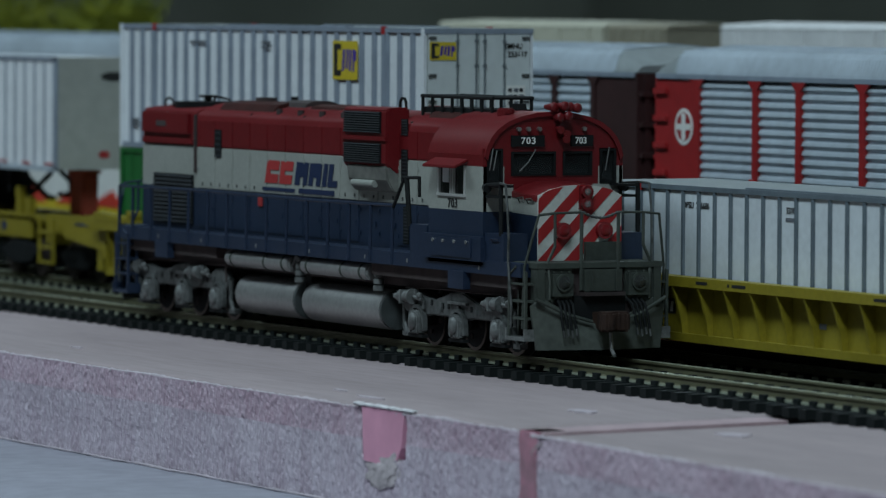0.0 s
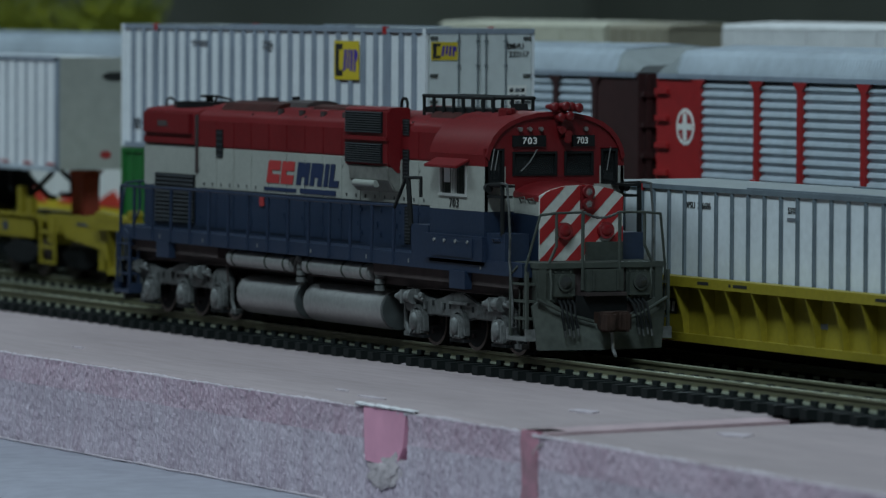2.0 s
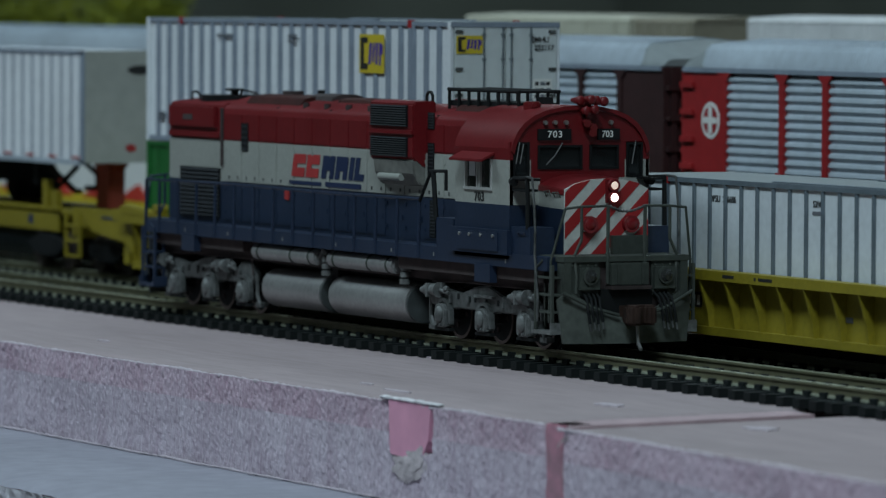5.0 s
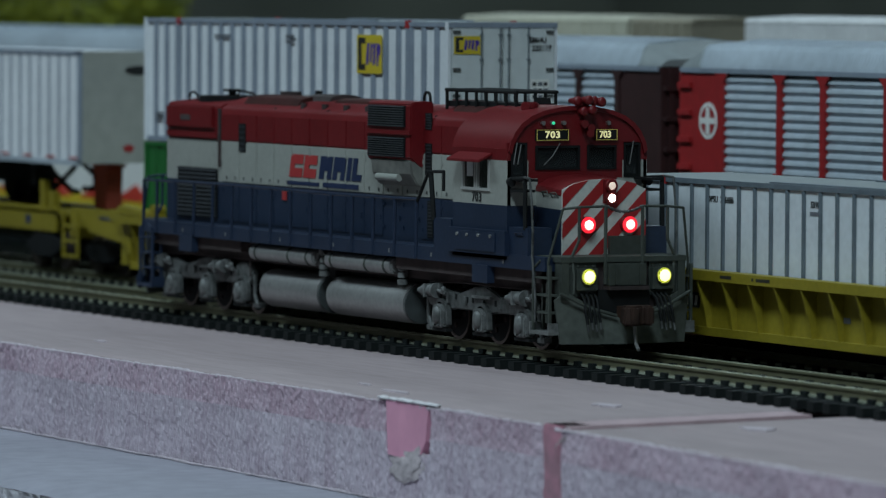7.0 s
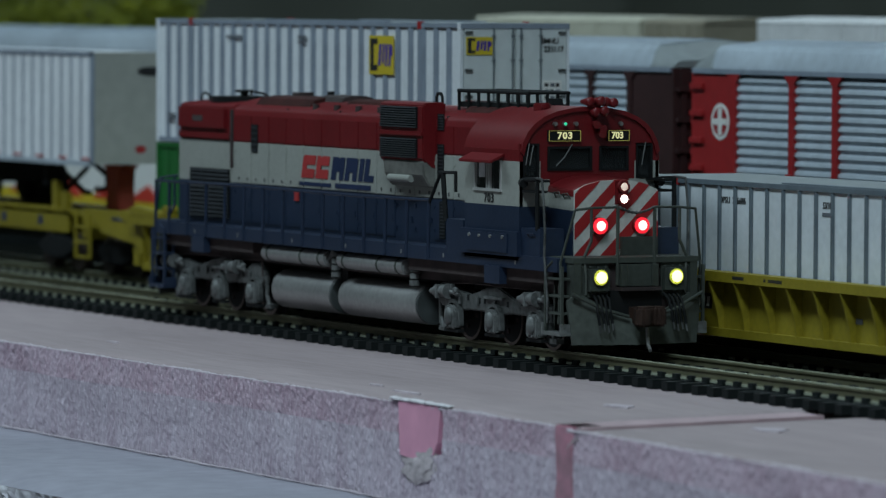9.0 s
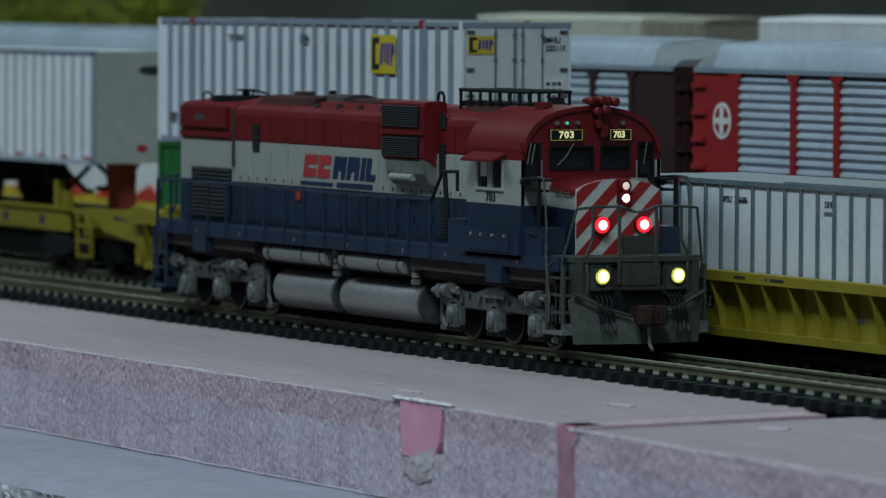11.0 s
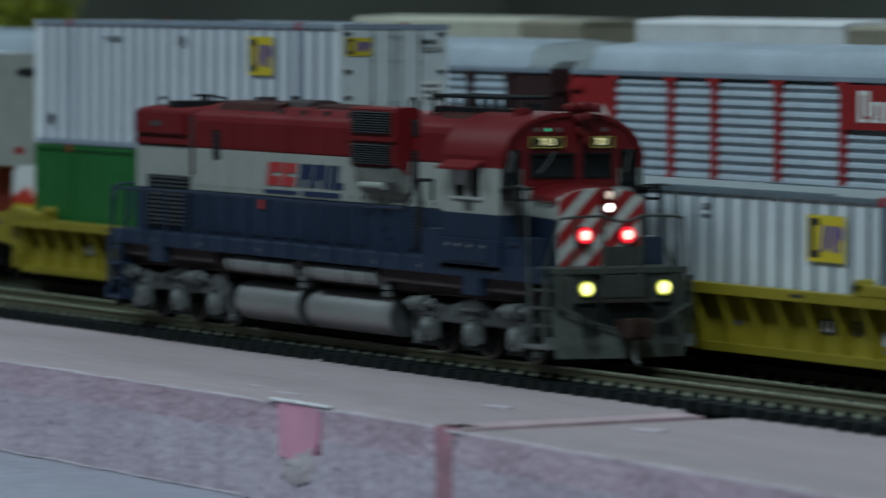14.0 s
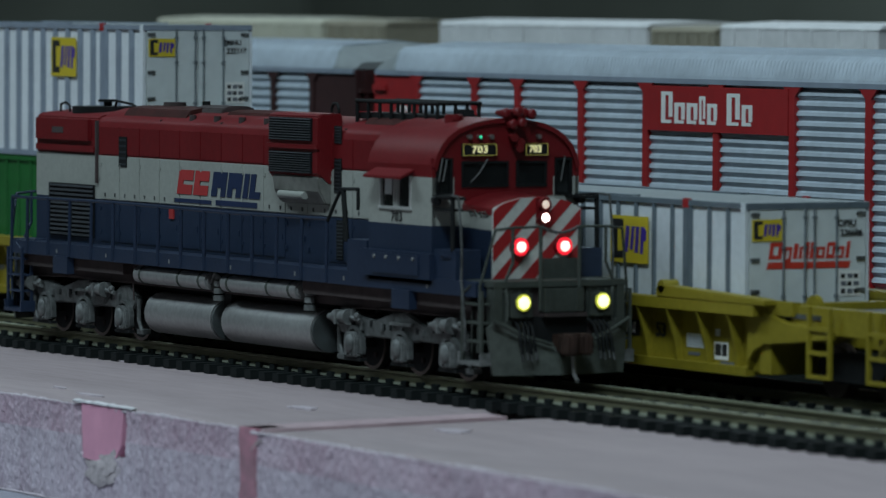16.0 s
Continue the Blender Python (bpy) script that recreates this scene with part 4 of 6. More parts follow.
        slab("toe_plate", 102.0, 111.2, y - 1.9, y + 1.8, 4.4, 5.2, DUST if front else body, "pale scuffed bottom step", 0.15)
        for x in (102.0, 110.7):
            slab("toe_side", x, x + 0.5, y - 1.9, y + 1.8, 5.2, 7.0, DUST if front else body, "", 0.12)
    # railings
    RM = PILOT if front else BLUE
    for s in (-1, 1):
        tubepart("end_handrail", [(X(108.6), s * 17.4, 7.0), (X(109.4), s * 17.4, 20.6), (X(111.5), s * 15.0, 32.0), (X(111.6), s * 11.0, 32.4), (X(111.6), s * 4.6, 32.5)], 0.3, RM, loco, "bent grey end handrail")
        tubepart("end_handrail", [(X(111.6), s * 11.0, 32.4), (X(111.6), s * 11.0, 25.2), (X(111.6), s * 12.8, 21.6)], 0.36, RM, loco, "kinked grey platform post")
        tubepart("end_handrail", [(X(111.8), s * 4.6, 15.5), (X(111.9), s * 4.6, 32.6)], 0.42, RM, loco, "grey platform post")
        if front:
            tubepart("grab_rail", [(98.0, s * 17.6, 38.6), (101.4, s * 18.0, 38.4), (102.4, s * 18.0, 33.0), (103.0, s * 18.0, 26.7), (102.8, s * 18.0, 21.4), (104.4, s * 18.0, 12.0), (104.2, s * 18.0, 7.0)], 0.28, GREY, loco, "long bent grey grab rail")
            tubepart("cab_steps", [(90.0, s * 17.0, 37.9), (97.6, s * 17.2, 38.3), (97.8, s * 17.2, 27.0)], 0.5, BLACK, loco, "black cab step bracket")
            for x0, x1, z in ((89.8, 98.2, 37.6), (90.4, 97.0, 35.2)):
                boxpart("cab_step", (x0, x1, s * 15.8 - 1.5, s * 15.8 + 1.5, z, z + 0.55), BLACK, loco, "", 0.12)
            bm = bmesh.new()
            rod(bm, (89.9, s * 17.0, 37.4), (91.6, s * 17.4, 37.2), 0.95, 12)
            part("step_lamp", bm, BLACK, loco, "small black step lamp", 0, True)
            boxpart("equipment_box", (90.4, 99.4, s * 14.4 - 3.0, s * 14.4 + 3.0, 21.3, 27.4), BLUE, loco, "navy step box", 0.3)
            tubepart("box_handle", [(94.2, s * 17.5, 25.6), (94.2, s * 17.9, 26.2), (97.4, s * 17.9, 26.3), (97.4, s * 17.5, 25.7)], 0.16, BLUE, loco)
    if front:
        links = [(112.0, -4.6 + 9.2 * i / 18, 32.6 - 1.3 * math.sin(math.pi * i / 18)) for i in range(19)]
        tubepart("chain", links, 0.26, GREY, loco, "sagging grey chain")
        for i, q in enumerate(links[1:-1:2]):
            bm = bmesh.new()
            ball(bm, q, 0.42, 1)
            part("chain_link", bm, GREY, loco, "", 0, True)
        for s in (-1, 1):
            slab("ditch_bracket", 110.8, 112.6, s * 9.4 - 2.5, s * 9.4 + 2.5, 14.2, 19.0, PILOT, "grey ditch light box", 0.3)
            rodpart("ditch_can", (111.4, s * 9.4, 17.2), (113.2, s * 9.4, 17.2), 1.9, PILOT, loco, "grey ditch light can", 20)
            bm = bmesh.new()
            ball(bm, (113.2, s * 9.4, 17.2), 1.55, 2, 0.3, 1, 1)
            part("ditch_lens", bm, DITCHL, loco, "smoky ditch light lens", 0, True)
            # added glowing disc for the ditch light's yellow-green fringe
            bm = bmesh.new()
            bmesh.ops.create_cone(bm, cap_ends=True, segments=22, radius1=1.72, radius2=1.72, depth=0.2, matrix=Matrix.Rotation(math.pi / 2, 4, "Y"))
            bulbs.append((part("ditch_halo", bm, GLOWL, loco, "yellow-green halo disc behind the bulb", 0, True), (113.25, s * 9.4, 17.2), 6.45))
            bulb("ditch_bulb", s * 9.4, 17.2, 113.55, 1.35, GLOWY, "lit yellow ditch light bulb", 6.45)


def side_rails():
    for s in (-1, 1):
        y = s * 17.5
        tubepart("side_handrail", [(-111, y, 31.4), (-60, y, 31.8), (0, y, 31.5), (44.5, y, 31.9)], 0.36, BLUE, loco, "thin navy side handrail")
        for i in range(14):
            x = -104 + i * 11.4
            tubepart("stanchion", [(x, y + s * 0.2, 18.4), (x, y, 31.6)], 0.42, BLUE, loco)
        tubepart("step_rail", [(44.5, y, 31.4), (50.4, y, 38.4), (58.0, y, 38.6), (58.0, y, 34.2)], 0.4, BLACK, loco, "black angled step rail")
        tubepart("step_rail", [(51.4, y, 38.4), (53.0, y, 27.4)], 0.6, BLACK, loco, "black step rail upright")
        tubepart("end_post", [(-113.0, y, 12.0), (-112.4, y, 31.4), (-109.0, y, 31.6)], 0.42, BLUE, loco)


def tanks():
    for s in (-1, 1):
        for x0, x1 in ((-48.0, -14.0), (-10.0, 33.0)):
            bm = bmesh.new()
            rod(bm, (x0, s * 10.4, 7.1), (x1, s * 10.4, 7.1), 4.7, 32)
            part("fuel_tank", bm, TANK, loco, "silver grey round fuel tank", 0.7, True)
            rodpart("tank_end", (x1 - 0.4, s * 10.4, 7.1), (x1 + 0.3, s * 10.4, 7.1), 4.55, CAPD, loco, "darker tank end", 28)
        for x0, x1 in ((-50.0, -13.5), (-7.0, 29.0)):
            bm = bmesh.new()
            rod(bm, (x0, s * 15.0, 15.8), (x1, s * 15.0, 15.8), 1.95, 22)
            part("air_reservoir", bm, TANK, loco, "silver grey air reservoir", 0.5, True)
            for k in (0.1, 0.62, 0.9):
                x = x0 + (x1 - x0) * k
                rodpart("strap", (x - 0.35, s * 15.0, 15.8), (x + 0.35, s * 15.0, 15.8), 2.1, PILOT, loco, "", 22)
        for x in (-10.5, 32.0):
            bm = bmesh.new()
            for k in range(4):
                rod(bm, (x, s * 15.0, 11.6 + k * 1.6), (x, s * 15.0, 12.9 + k * 1.6), 1.3 - 0.1 * k, 12)
            part("air_filter", bm, DUST, loco, "ribbed grey air filter", 0.1, True)
        tubepart("air_pipe", [(-14, s * 15.4, 15), (-11, s * 15.6, 18), (-8, s * 15.4, 16.5), (-6, s * 15.0, 16)], 0.4, GREY, loco, "bent air pipe")
        boxpart("tank_saddle", (-13.6, -10.4, s * 8 - 4, s * 8 + 4, 3.4, 14.0), BLACK, loco)
    boxpart("centre_tank", (-46, 32, -9, 9, 4.0, 13.4), BLACK, loco, "dark tank core", 0.5)


def bogie(xs, name, flip):
    """A three-axle truck: cast side frames, journal boxes, springs, brake gear and wheels."""
    xm = xs[1]
    t = boxpart(name, (xs[0] - 8, xs[2] + 6, -5, 5, 6.5, 12.5), BLACK, loco, "weathered grey three-axle truck", 0.4)
    for s in (-1, 1):
        y = s * 13.0
        # one casting: low over the axles, tall between them
        out = [(xs[0] - 8, 9.4), (xs[0] - 7, 11.6), (xs[0] - 1, 12.2), (xs[0] + 3, 11.4), (xs[0] + 8, 11.0), (xm - 5, 12.8), (xm + 1, 13.2), (xm + 5, 12.2), (xm + 9, 10.9), (xs[2] - 6, 11.0), (xs[2] - 3, 12.6), (xs[2] + 2, 12.8), (xs[2] + 5, 10.4), (xs[2] + 5, 8.8), (xs[2] + 3.6, 7.4), (xs[2] - 3.6, 7.0), (xs[2] - 6, 7.4), (xm + 6, 7.4), (xm + 3.8, 7.0), (xm - 3.8, 7.0), (xm - 6, 7.3), (xs[0] + 6, 7.3), (xs[0] + 3.8, 7.0), (xs[0] - 3.8, 7.2), (xs[0] - 5.5, 8.4)]
        bm = bmesh.new()
        extrude(bm, out, y - 1.0, y + 1.0, "y")
        part("side_frame", bm, GREY, t, "weathered grey cast side frame", 0.35)
        for x in xs:
            # journal box with an arched shroud, its round cover and a keeper below
            bm = bmesh.new()
            extrude(bm, [(x - 2.7, 3.4), (x - 2.3, 2.8), (x + 2.3, 2.8), (x + 2.7, 3.4), (x + 2.6, 7.0), (x + 1.6, 8.2), (x - 1.6, 8.2), (x - 2.6, 7.0)], min(y, y + s * 2.6), max(y, y + s * 2.6), "y")
            part("journal_box", bm, DUST, t, "dusty journal box", 0.45)
            bm = bmesh.new()
            ball(bm, (x, y + s * 2.7, 5.6), 1.7, 2, 1, 0.5, 1.25)
            part("journal_cap", bm, DUST, t, "rounded journal cover", 0, True)
            ring = [(x + 3.9 * math.cos(a), 6.0 + 3.5 * math.sin(a)) for a in [math.pi * i / 10 for i in range(11)]]
            inner = [(x + 3.0 * math.cos(a), 6.0 + 2.7 * math.sin(a)) for a in [math.pi * i / 10 for i in range(11)]]
            bm = bmesh.new()
            extrude(bm, [(x + 4.0, 3.6)] + ring + [(x - 4.0, 3.6), (x - 3.1, 3.6)] + inner[::-1] + [(x + 3.1, 3.6)], min(y + s * 0.8, y + s * 1.9), max(y + s * 0.8, y + s * 1.9), "y")
            part("pedestal_arch", bm, GREY, t, "grey pedestal arch")
            boxpart("pedestal_keeper", (x - 3.6, x + 3.6, y + s * 1.2 - 0.8, y + s * 1.2 + 0.8, 2.0, 2.7), BLACK, t, "dark pedestal keeper", 0.15)
            for k in (-0.9, 0.9):
                rodpart("cover_bolt", (x + k, y + s * 2.4, 3.4), (x + k, y + s * 3.0, 3.4), 0.28, DUST, t, "", 8)
        # brake cylinders with domed ends and their brackets
        for x, z, d in ((xs[0] - 4.5, 11.0, 1), (xs[2] - 1.5, 11.4, 1)) if xm > 0 else ((xs[0] - 9.5, 11.0, 1), (xm + 8.5, 11.2, 1)):
            bm = bmesh.new()
            rod(bm, (x - 3.0, y + s * 2.0, z), (x + 2.6, y + s * 2.0, z + 0.2), 1.35, 16)
            ball(bm, (x - 3.0, y + s * 2.0, z), 1.35, 2, 0.7, 1, 1)
            box(bm, x - 1.0, x - 0.2, y + s * 2.0 - 1.5, y + s * 2.0 + 1.5, z - 1.5, z + 1.6)
            rod(bm, (x + 2.6, y + s * 2.0, z + 0.2), (x + 3.4, y + s * 2.0, z + 0.2), 1.75, 16)
            ball(bm, (x + 6.4, y + s * 1.9, z + 0.6), 0.8, 1)
            box(bm, x + 3.4, x + 4.6, y + s * 1.6 - 0.5, y + s * 1.6 + 0.5, z - 0.6, z + 1.9)
            rod(bm, (x + 3.8, y + s * 2.0, z + 0.2), (x + 7.4, y + s * 1.6, z - 0.4), 0.5, 10)
            rod(bm, (x - 5.6, y + s * 2.0, z - 0.1), (x - 3.6, y + s * 2.0, z), 0.7, 10)
            part("brake_cylinder", bm, DUST, t, "dusty brake cylinder", 0, True)
            bm = bmesh.new()
            extrude(bm, [(x - 3.4, z - 0.8), (x + 4.2, z - 0.6), (x + 2.0, z - 3.2), (x - 0.6, z - 3.4)], min(y, y + s * 1.8), max(y, y + s * 1.8), "y")
            part("cylinder_bracket", bm, GREY, t, "grey cylinder bracket", 0.3)
        # brake levers and shoes hanging between the wheels
        for x in (xs[0] - 7.6, xs[2] + 6.6):
            tubepart("brake_lever", [(x, y + s * 0.9, 10.0), (x + 0.3, y + s * 1.0, 5.0), (x + 1.6, y + s * 0.9, 2.6)], 0.5, GREY, t, "grey brake lever")
            bm = bmesh.new()
            box(bm, x - 0.4, x + 2.8, y + s * 0.2 - 1.0, y + s * 0.2 + 1.0, 2.0, 3.1)
            part("brake_shoe", bm, GREY, t, "", 0.3)
        rnd = random.Random(int(xm) + s)
        for x in (xs[0] + 6.6, xm - 8.2, xm - 5.4, xm + 6.0, xm + 13.2):
            z = 9.6 + rnd.uniform(-0.2, 0.6)
            boxpart("frame_slot", (x - 0.5, x + 0.5, y + s * 1.02 - 0.08, y + s * 1.02 + 0.08, z - 0.6, z + 0.7), BLACK, t, "dark casting slot", 0.05)
        boxpart("bolster_ledge", (xm - 4.6, xm + 4.6, y + s * 1.3 - 0.5, y + s * 1.3 + 0.5, 10.4, 11.0), DUST, t, "pale ledge on the casting", 0.15)
        for k in range(5):
            x = xs[0] + 3 + k * (xs[2] - xs[0] - 6) / 4
            boxpart("casting_lug", (x - 0.5, x + 0.5, y + s * 1.2 - 0.35, y + s * 1.2 + 0.4, 8.4 + rnd.uniform(0, 0.5), 9.6 + rnd.uniform(0, 1.2)), GREY, t, "", 0.15)
        tubepart("air_line", [(xs[0] - 6, y + s * 1.4, 13.0), (xm - 6, y + s * 1.2, 13.6), (xm + 6, y + s * 1.2, 13.4), (xs[2] + 4.6, y + s * 1.4, 13.7), (xs[2] + 5.0, y + s * 1.4, 9.6)], 0.18, UNDER, t, "thin rusty air line")
        tubepart("sand_pipe", [(xs[0] - 9, y, 12), (xs[0] - 8.5, y + s * 0.6, 4), (xs[0] - 7, y + s * 0.4, 2.0)], 0.35, GREY, t)
    for x in xs:
        bm = bmesh.new()
        for s in (-1, 1):
            rod(bm, (0, s * 7.4, 0), (0, s * 7.9, 0), WHEEL_R + 0.7, 28)
            rod(bm, (0, s * 7.9, 0), (0, s * 9.9, 0), WHEEL_R, 28)
        rod(bm, (0, -11.5, 0), (0, 11.5, 0), 1.3, 12)
        w = part("wheelset", bm, BLACK, t, "dark steel wheelset", 0, True)
        for s in (-1, 1):
            bm = bmesh.new()
            n = 36
            ring = [[bm.verts.new((r * math.cos(6.28319 * i / n), s * q, r * math.sin(6.28319 * i / n))) for i in range(n)] for r, q in ((WHEEL_R, 9.9), (WHEEL_R, 10.1), (WHEEL_R - 0.7, 10.1), (WHEEL_R - 0.7, 9.9))]
            for a, b in zip(ring, ring[1:] + ring[:1]):
                for i in range(n):
                    bm.faces.new((a[i], a[(i + 1) % n], b[(i + 1) % n], b[i]))
            bmesh.ops.recalc_face_normals(bm, faces=bm.faces)
            part("wheel_rim", bm, TREAD, w, "worn steel wheel rim", 0, True)
            bm = bmesh.new()
            for k in range(3):
                a = k * 2.1
                rod(bm, (3 * math.cos(a), s * 9.8, 3 * math.sin(a)), (3 * math.cos(a), s * 10.2, 3 * math.sin(a)), 0.6, 8)
            part("wheel_boss", bm, UNDER, w)
        wheels.append((w, x))


frame_and_deck()
long_hood()
hood_doors()
cab()
nose()
number_glow()
pilot(True)
pilot(False)
side_rails()
tanks()
bogie(WHEEL_X[:3], "rear_truck", -1)
bogie(WHEEL_X[3:], "front_truck", 1)


# ---- containers ----
LEN, WID, HGT = 185.7, 29.8, 33.3


def logo(parent, w, h, m):
    """Yellow square with plain black and violet strokes, in its own plane: x across, z up."""
    def put(name, outline, d, material, label):
        bm = bmesh.new()
        extrude(bm, outline, -d, 0.02, "y")
        o = part(name, bm, material, parent, label)
        o.matrix_basis = m
        return o
    put("logo_panel", [(0, 0), (w, 0), (w, h), (0, h)], 0.08, SIGNY, "yellow logo panel")
    k = w / 15.0
    v = h / 9.7
    for o in ([(0.9, 0.9), (2.9, 0.9), (2.9, 9.0), (0.9, 9.0)], [(2.9, 0.9), (5.2, 0.9), (5.2, 2.4), (2.9, 2.4)], [(2.9, 7.5), (5.2, 7.5), (5.2, 9.0), (2.9, 9.0)]):
        put("logo_stroke", [(a * k, b * v) for a, b in o], 0.14, INKB, "black logo block")
    for o in ([(5.6, 2.2), (7.0, 2.2), (7.8, 7.6), (6.4, 7.6)], [(7.9, 2.8), (9.0, 2.8), (9.8, 7.6), (8.6, 7.6)], [(9.8, 2.2), (11.1, 2.2), (11.6, 7.6), (10.3, 7.6)], [(12.0, 2.0), (13.0, 2.0), (13.2, 4.4), (14.3, 5.0), (14.4, 6.9), (13.2, 7.6), (12.2, 7.6)]):
        put("logo_stroke", [(a * k, b * v) for a, b in o], 0.14, INKV, "violet logo block")


def stencil(parent, x, z, w, rows, mk, material=INKG):
    """Unreadable small lettering as plain bars."""
    for i in range(rows):
        bm = bmesh.new()
        extrude(bm, [(0, -i * 1.3), (w * (1 - 0.15 * (i % 2)), -i * 1.3), (w * (1 - 0.15 * (i % 2)), -i * 1.3 + 0.8), (0, -i * 1.3 + 0.8)], -0.1, 0.02, "y")
        o = part("stencil_bar", bm, material, parent, "small dark stencil line")
        o.matrix_basis = mk(x, z)


def container(at, label, wall=WHITE, post=POST, door=DOORW, sign=None, end_sign=False, red_block=False, length=LEN, ribs=26, marks=True, half=0.62, rail=None, codes=None):
    """53 foot box: origin at the near lower corner of the door end; x runs back from the doors."""
    c = thing("container", label, "container", "intermodal containers", at)
    L = length
    boxpart("body", (-L + 0.6, -0.5, 0.5, WID - 0.5, 0.4, HGT - 0.5), wall, c, "corrugated container walls")
    boxpart("roof", (-L + 0.2, -0.2, 0.2, WID - 0.2, HGT - 0.5, HGT), wall if wall is GREEN else ROOFG, c, "flat container roof", 0.2)
    bay = L / ribs
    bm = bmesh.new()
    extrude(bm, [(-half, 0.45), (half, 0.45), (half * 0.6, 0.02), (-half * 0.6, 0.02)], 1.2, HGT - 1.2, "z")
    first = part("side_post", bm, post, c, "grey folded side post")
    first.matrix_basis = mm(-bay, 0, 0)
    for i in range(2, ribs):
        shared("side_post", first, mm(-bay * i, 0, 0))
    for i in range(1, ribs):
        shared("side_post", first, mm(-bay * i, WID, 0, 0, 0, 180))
    for y0, y1 in ((-0.05, 0.6), (WID - 0.6, WID + 0.05)):
        boxpart("top_rail", (-L, 0, y0, y1, HGT - 1.1, HGT - 0.02), rail or post, c, "grey top rail", 0.12)
        boxpart("bottom_rail", (-L, 0, y0, y1, 0, 1.3), post, c, "grey bottom rail", 0.12)
        for x in (-L + 0.9, -0.9):
            boxpart("corner_post", (x - 0.9, x + 0.9, y0 - 0.04, y1 + 0.04, 0, HGT + 0.04), wall, c, "", 0.15)
        for x in (-22.9, -162.8 * L / LEN):
            boxpart("lift_post", (x - 0.9, x + 0.9, y0 - 0.03, y1 + 0.03, 0, HGT - 0.4), post, c, "grey lifting post", 0.15)
            boxpart("corner_casting", (x - 1.1, x + 1.1, y0 - 0.06, y1 + 0.06, HGT - 1.6, HGT + 0.35), RRED, c, "small red corner casting", 0.2)
    for y in (0.4, WID - 2.4):
        boxpart("roof_strip", (-L * 0.62, -L * 0.24, y, y + 2.0, HGT, HGT + 0.35), post, c, "grey raised roof strip", 0.1)
    # door end
    for y0, y1 in ((0.9, WID / 2 - 0.15), (WID / 2 + 0.15, WID - 0.9)):
        d = boxpart("door", (-0.5, 0.15, y0, y1, 1.0, HGT - 1.2), door, c, "pale grey container door", 0.12)
        for y in (8.8, 14.0) if y0 < 5 else (16.3, 21.7):
            rodpart("lock_rod", (0.5, y, 1.2), (0.5, y, HGT - 1.0), 0.24, LOCKM, d, "galvanised lock rod", 8)
            for z in (4, 14, 24, 30):
                boxpart("rod_bracket", (0.1, 0.8, y - 0.4, y + 0.4, z, z + 0.5), LOCKM, d)
        hy = y0 + 1.2 if y0 < 5 else y1 - 1.2
        for z in (3.0, 9.5, 15.0, 21.4, 30.6):
            boxpart("hinge", (0.1, 0.5, hy - 1.0, hy + 1.0, z, z + 0.8), GREY, d, "grey door hinge", 0.1)
    boxpart("door_header", (-0.6, 0.3, 0, WID, HGT - 1.3, HGT), post, c, "grey door header", 0.12)
    boxpart("door_sill", (-0.6, 0.3, 0, WID, 0, 1.1), post, c, "grey door sill", 0.12)

    def side(x, z):
        return mm(x, -0.05, z)

    def end(y, z):
        return mm(0.3, y, z, 0, 0, 90)
    if sign:
        logo(c, sign[2], sign[3], side(sign[0], sign[1]))
    if marks:
        stencil(c, -139, HGT - 4.9, 10, 1, side)
        stencil(c, -94, HGT - 4.6, 5, 2, side)
        stencil(c, -L + 8, 7, 5, 2, side)
    if end_sign:
        logo(c, 7.2, 4.4, end(1.3, HGT - 7.7))
        if codes:
            text("owner_code", codes[0], 1.9, mm(0.32, 24.3, 29.0, 90, 0, 90), INKB, c, "black stencilled code", 0.02, 0.95)
            text("owner_code", codes[1], 1.9, mm(0.32, 25.4, 27.0, 90, 0, 90), INKB, c, "black stencilled number", 0.02, 0.95)
        boxpart("data_sticker", (0.2, 0.3, 22.4, 27.6, 14.2, 19.4), INKW, c, "white data sticker")
        for k in range(9):
            yy, zz = 22.9 + (k % 3) * 1.55, 14.7 + (k // 3) * 1.55
            boxpart("sticker_block", (0.3, 0.38, yy, yy + 1.0 + 0.25 * (k % 2), zz, zz + 0.9), INKG if k % 2 else INKB, c)
    if red_block:
        for y0, w, z0, z1, hole in ((5.4, 3.0, 21.9, 25.3, 1), (8.8, 2.0, 21.2, 24.4, 1), (11.2, 1.0, 21.9, 25.0, 0), (12.6, 0.7, 21.9, 24.4, 0), (13.7, 1.2, 21.9, 25.3, 0), (15.2, 1.2, 21.9, 25.3, 0), (16.8, 2.0, 21.9, 24.3, 1), (19.2, 2.0, 21.9, 25.2, 1), (21.5, 2.0, 21.9, 24.3, 1), (24.0, 0.8, 21.9, 25.3, 0)):
            cells = [(0, 1, 0, 1)] if not hole else [(0, 0.3, 0, 1), (0.7, 1, 0, 1), (0.3, 0.7, 0, 0.24), (0.3, 0.7, 0.76, 1)]
            for a0, a1, b0, b1 in cells:
                p0, p1 = z0 + (z1 - z0) * b0, z0 + (z1 - z0) * b1
                bm = bmesh.new()
                extrude(bm, [(y0 + w * a0 + 0.15 * (p0 - 22), p0), (y0 + w * a1 + 0.15 * (p0 - 22), p0), (y0 + w * a1 + 0.15 * (p1 - 22), p1), (y0 + w * a0 + 0.15 * (p1 - 22), p1)], 0.16, 0.24)
                part("emblem_stroke", bm, INKR, c, "scarlet emblem stroke")
        bm = bmesh.new()
        extrude(bm, [(4.9, 19.9), (24.9, 19.9), (25.3, 21.3), (5.3, 21.3)], 0.16, 0.24)
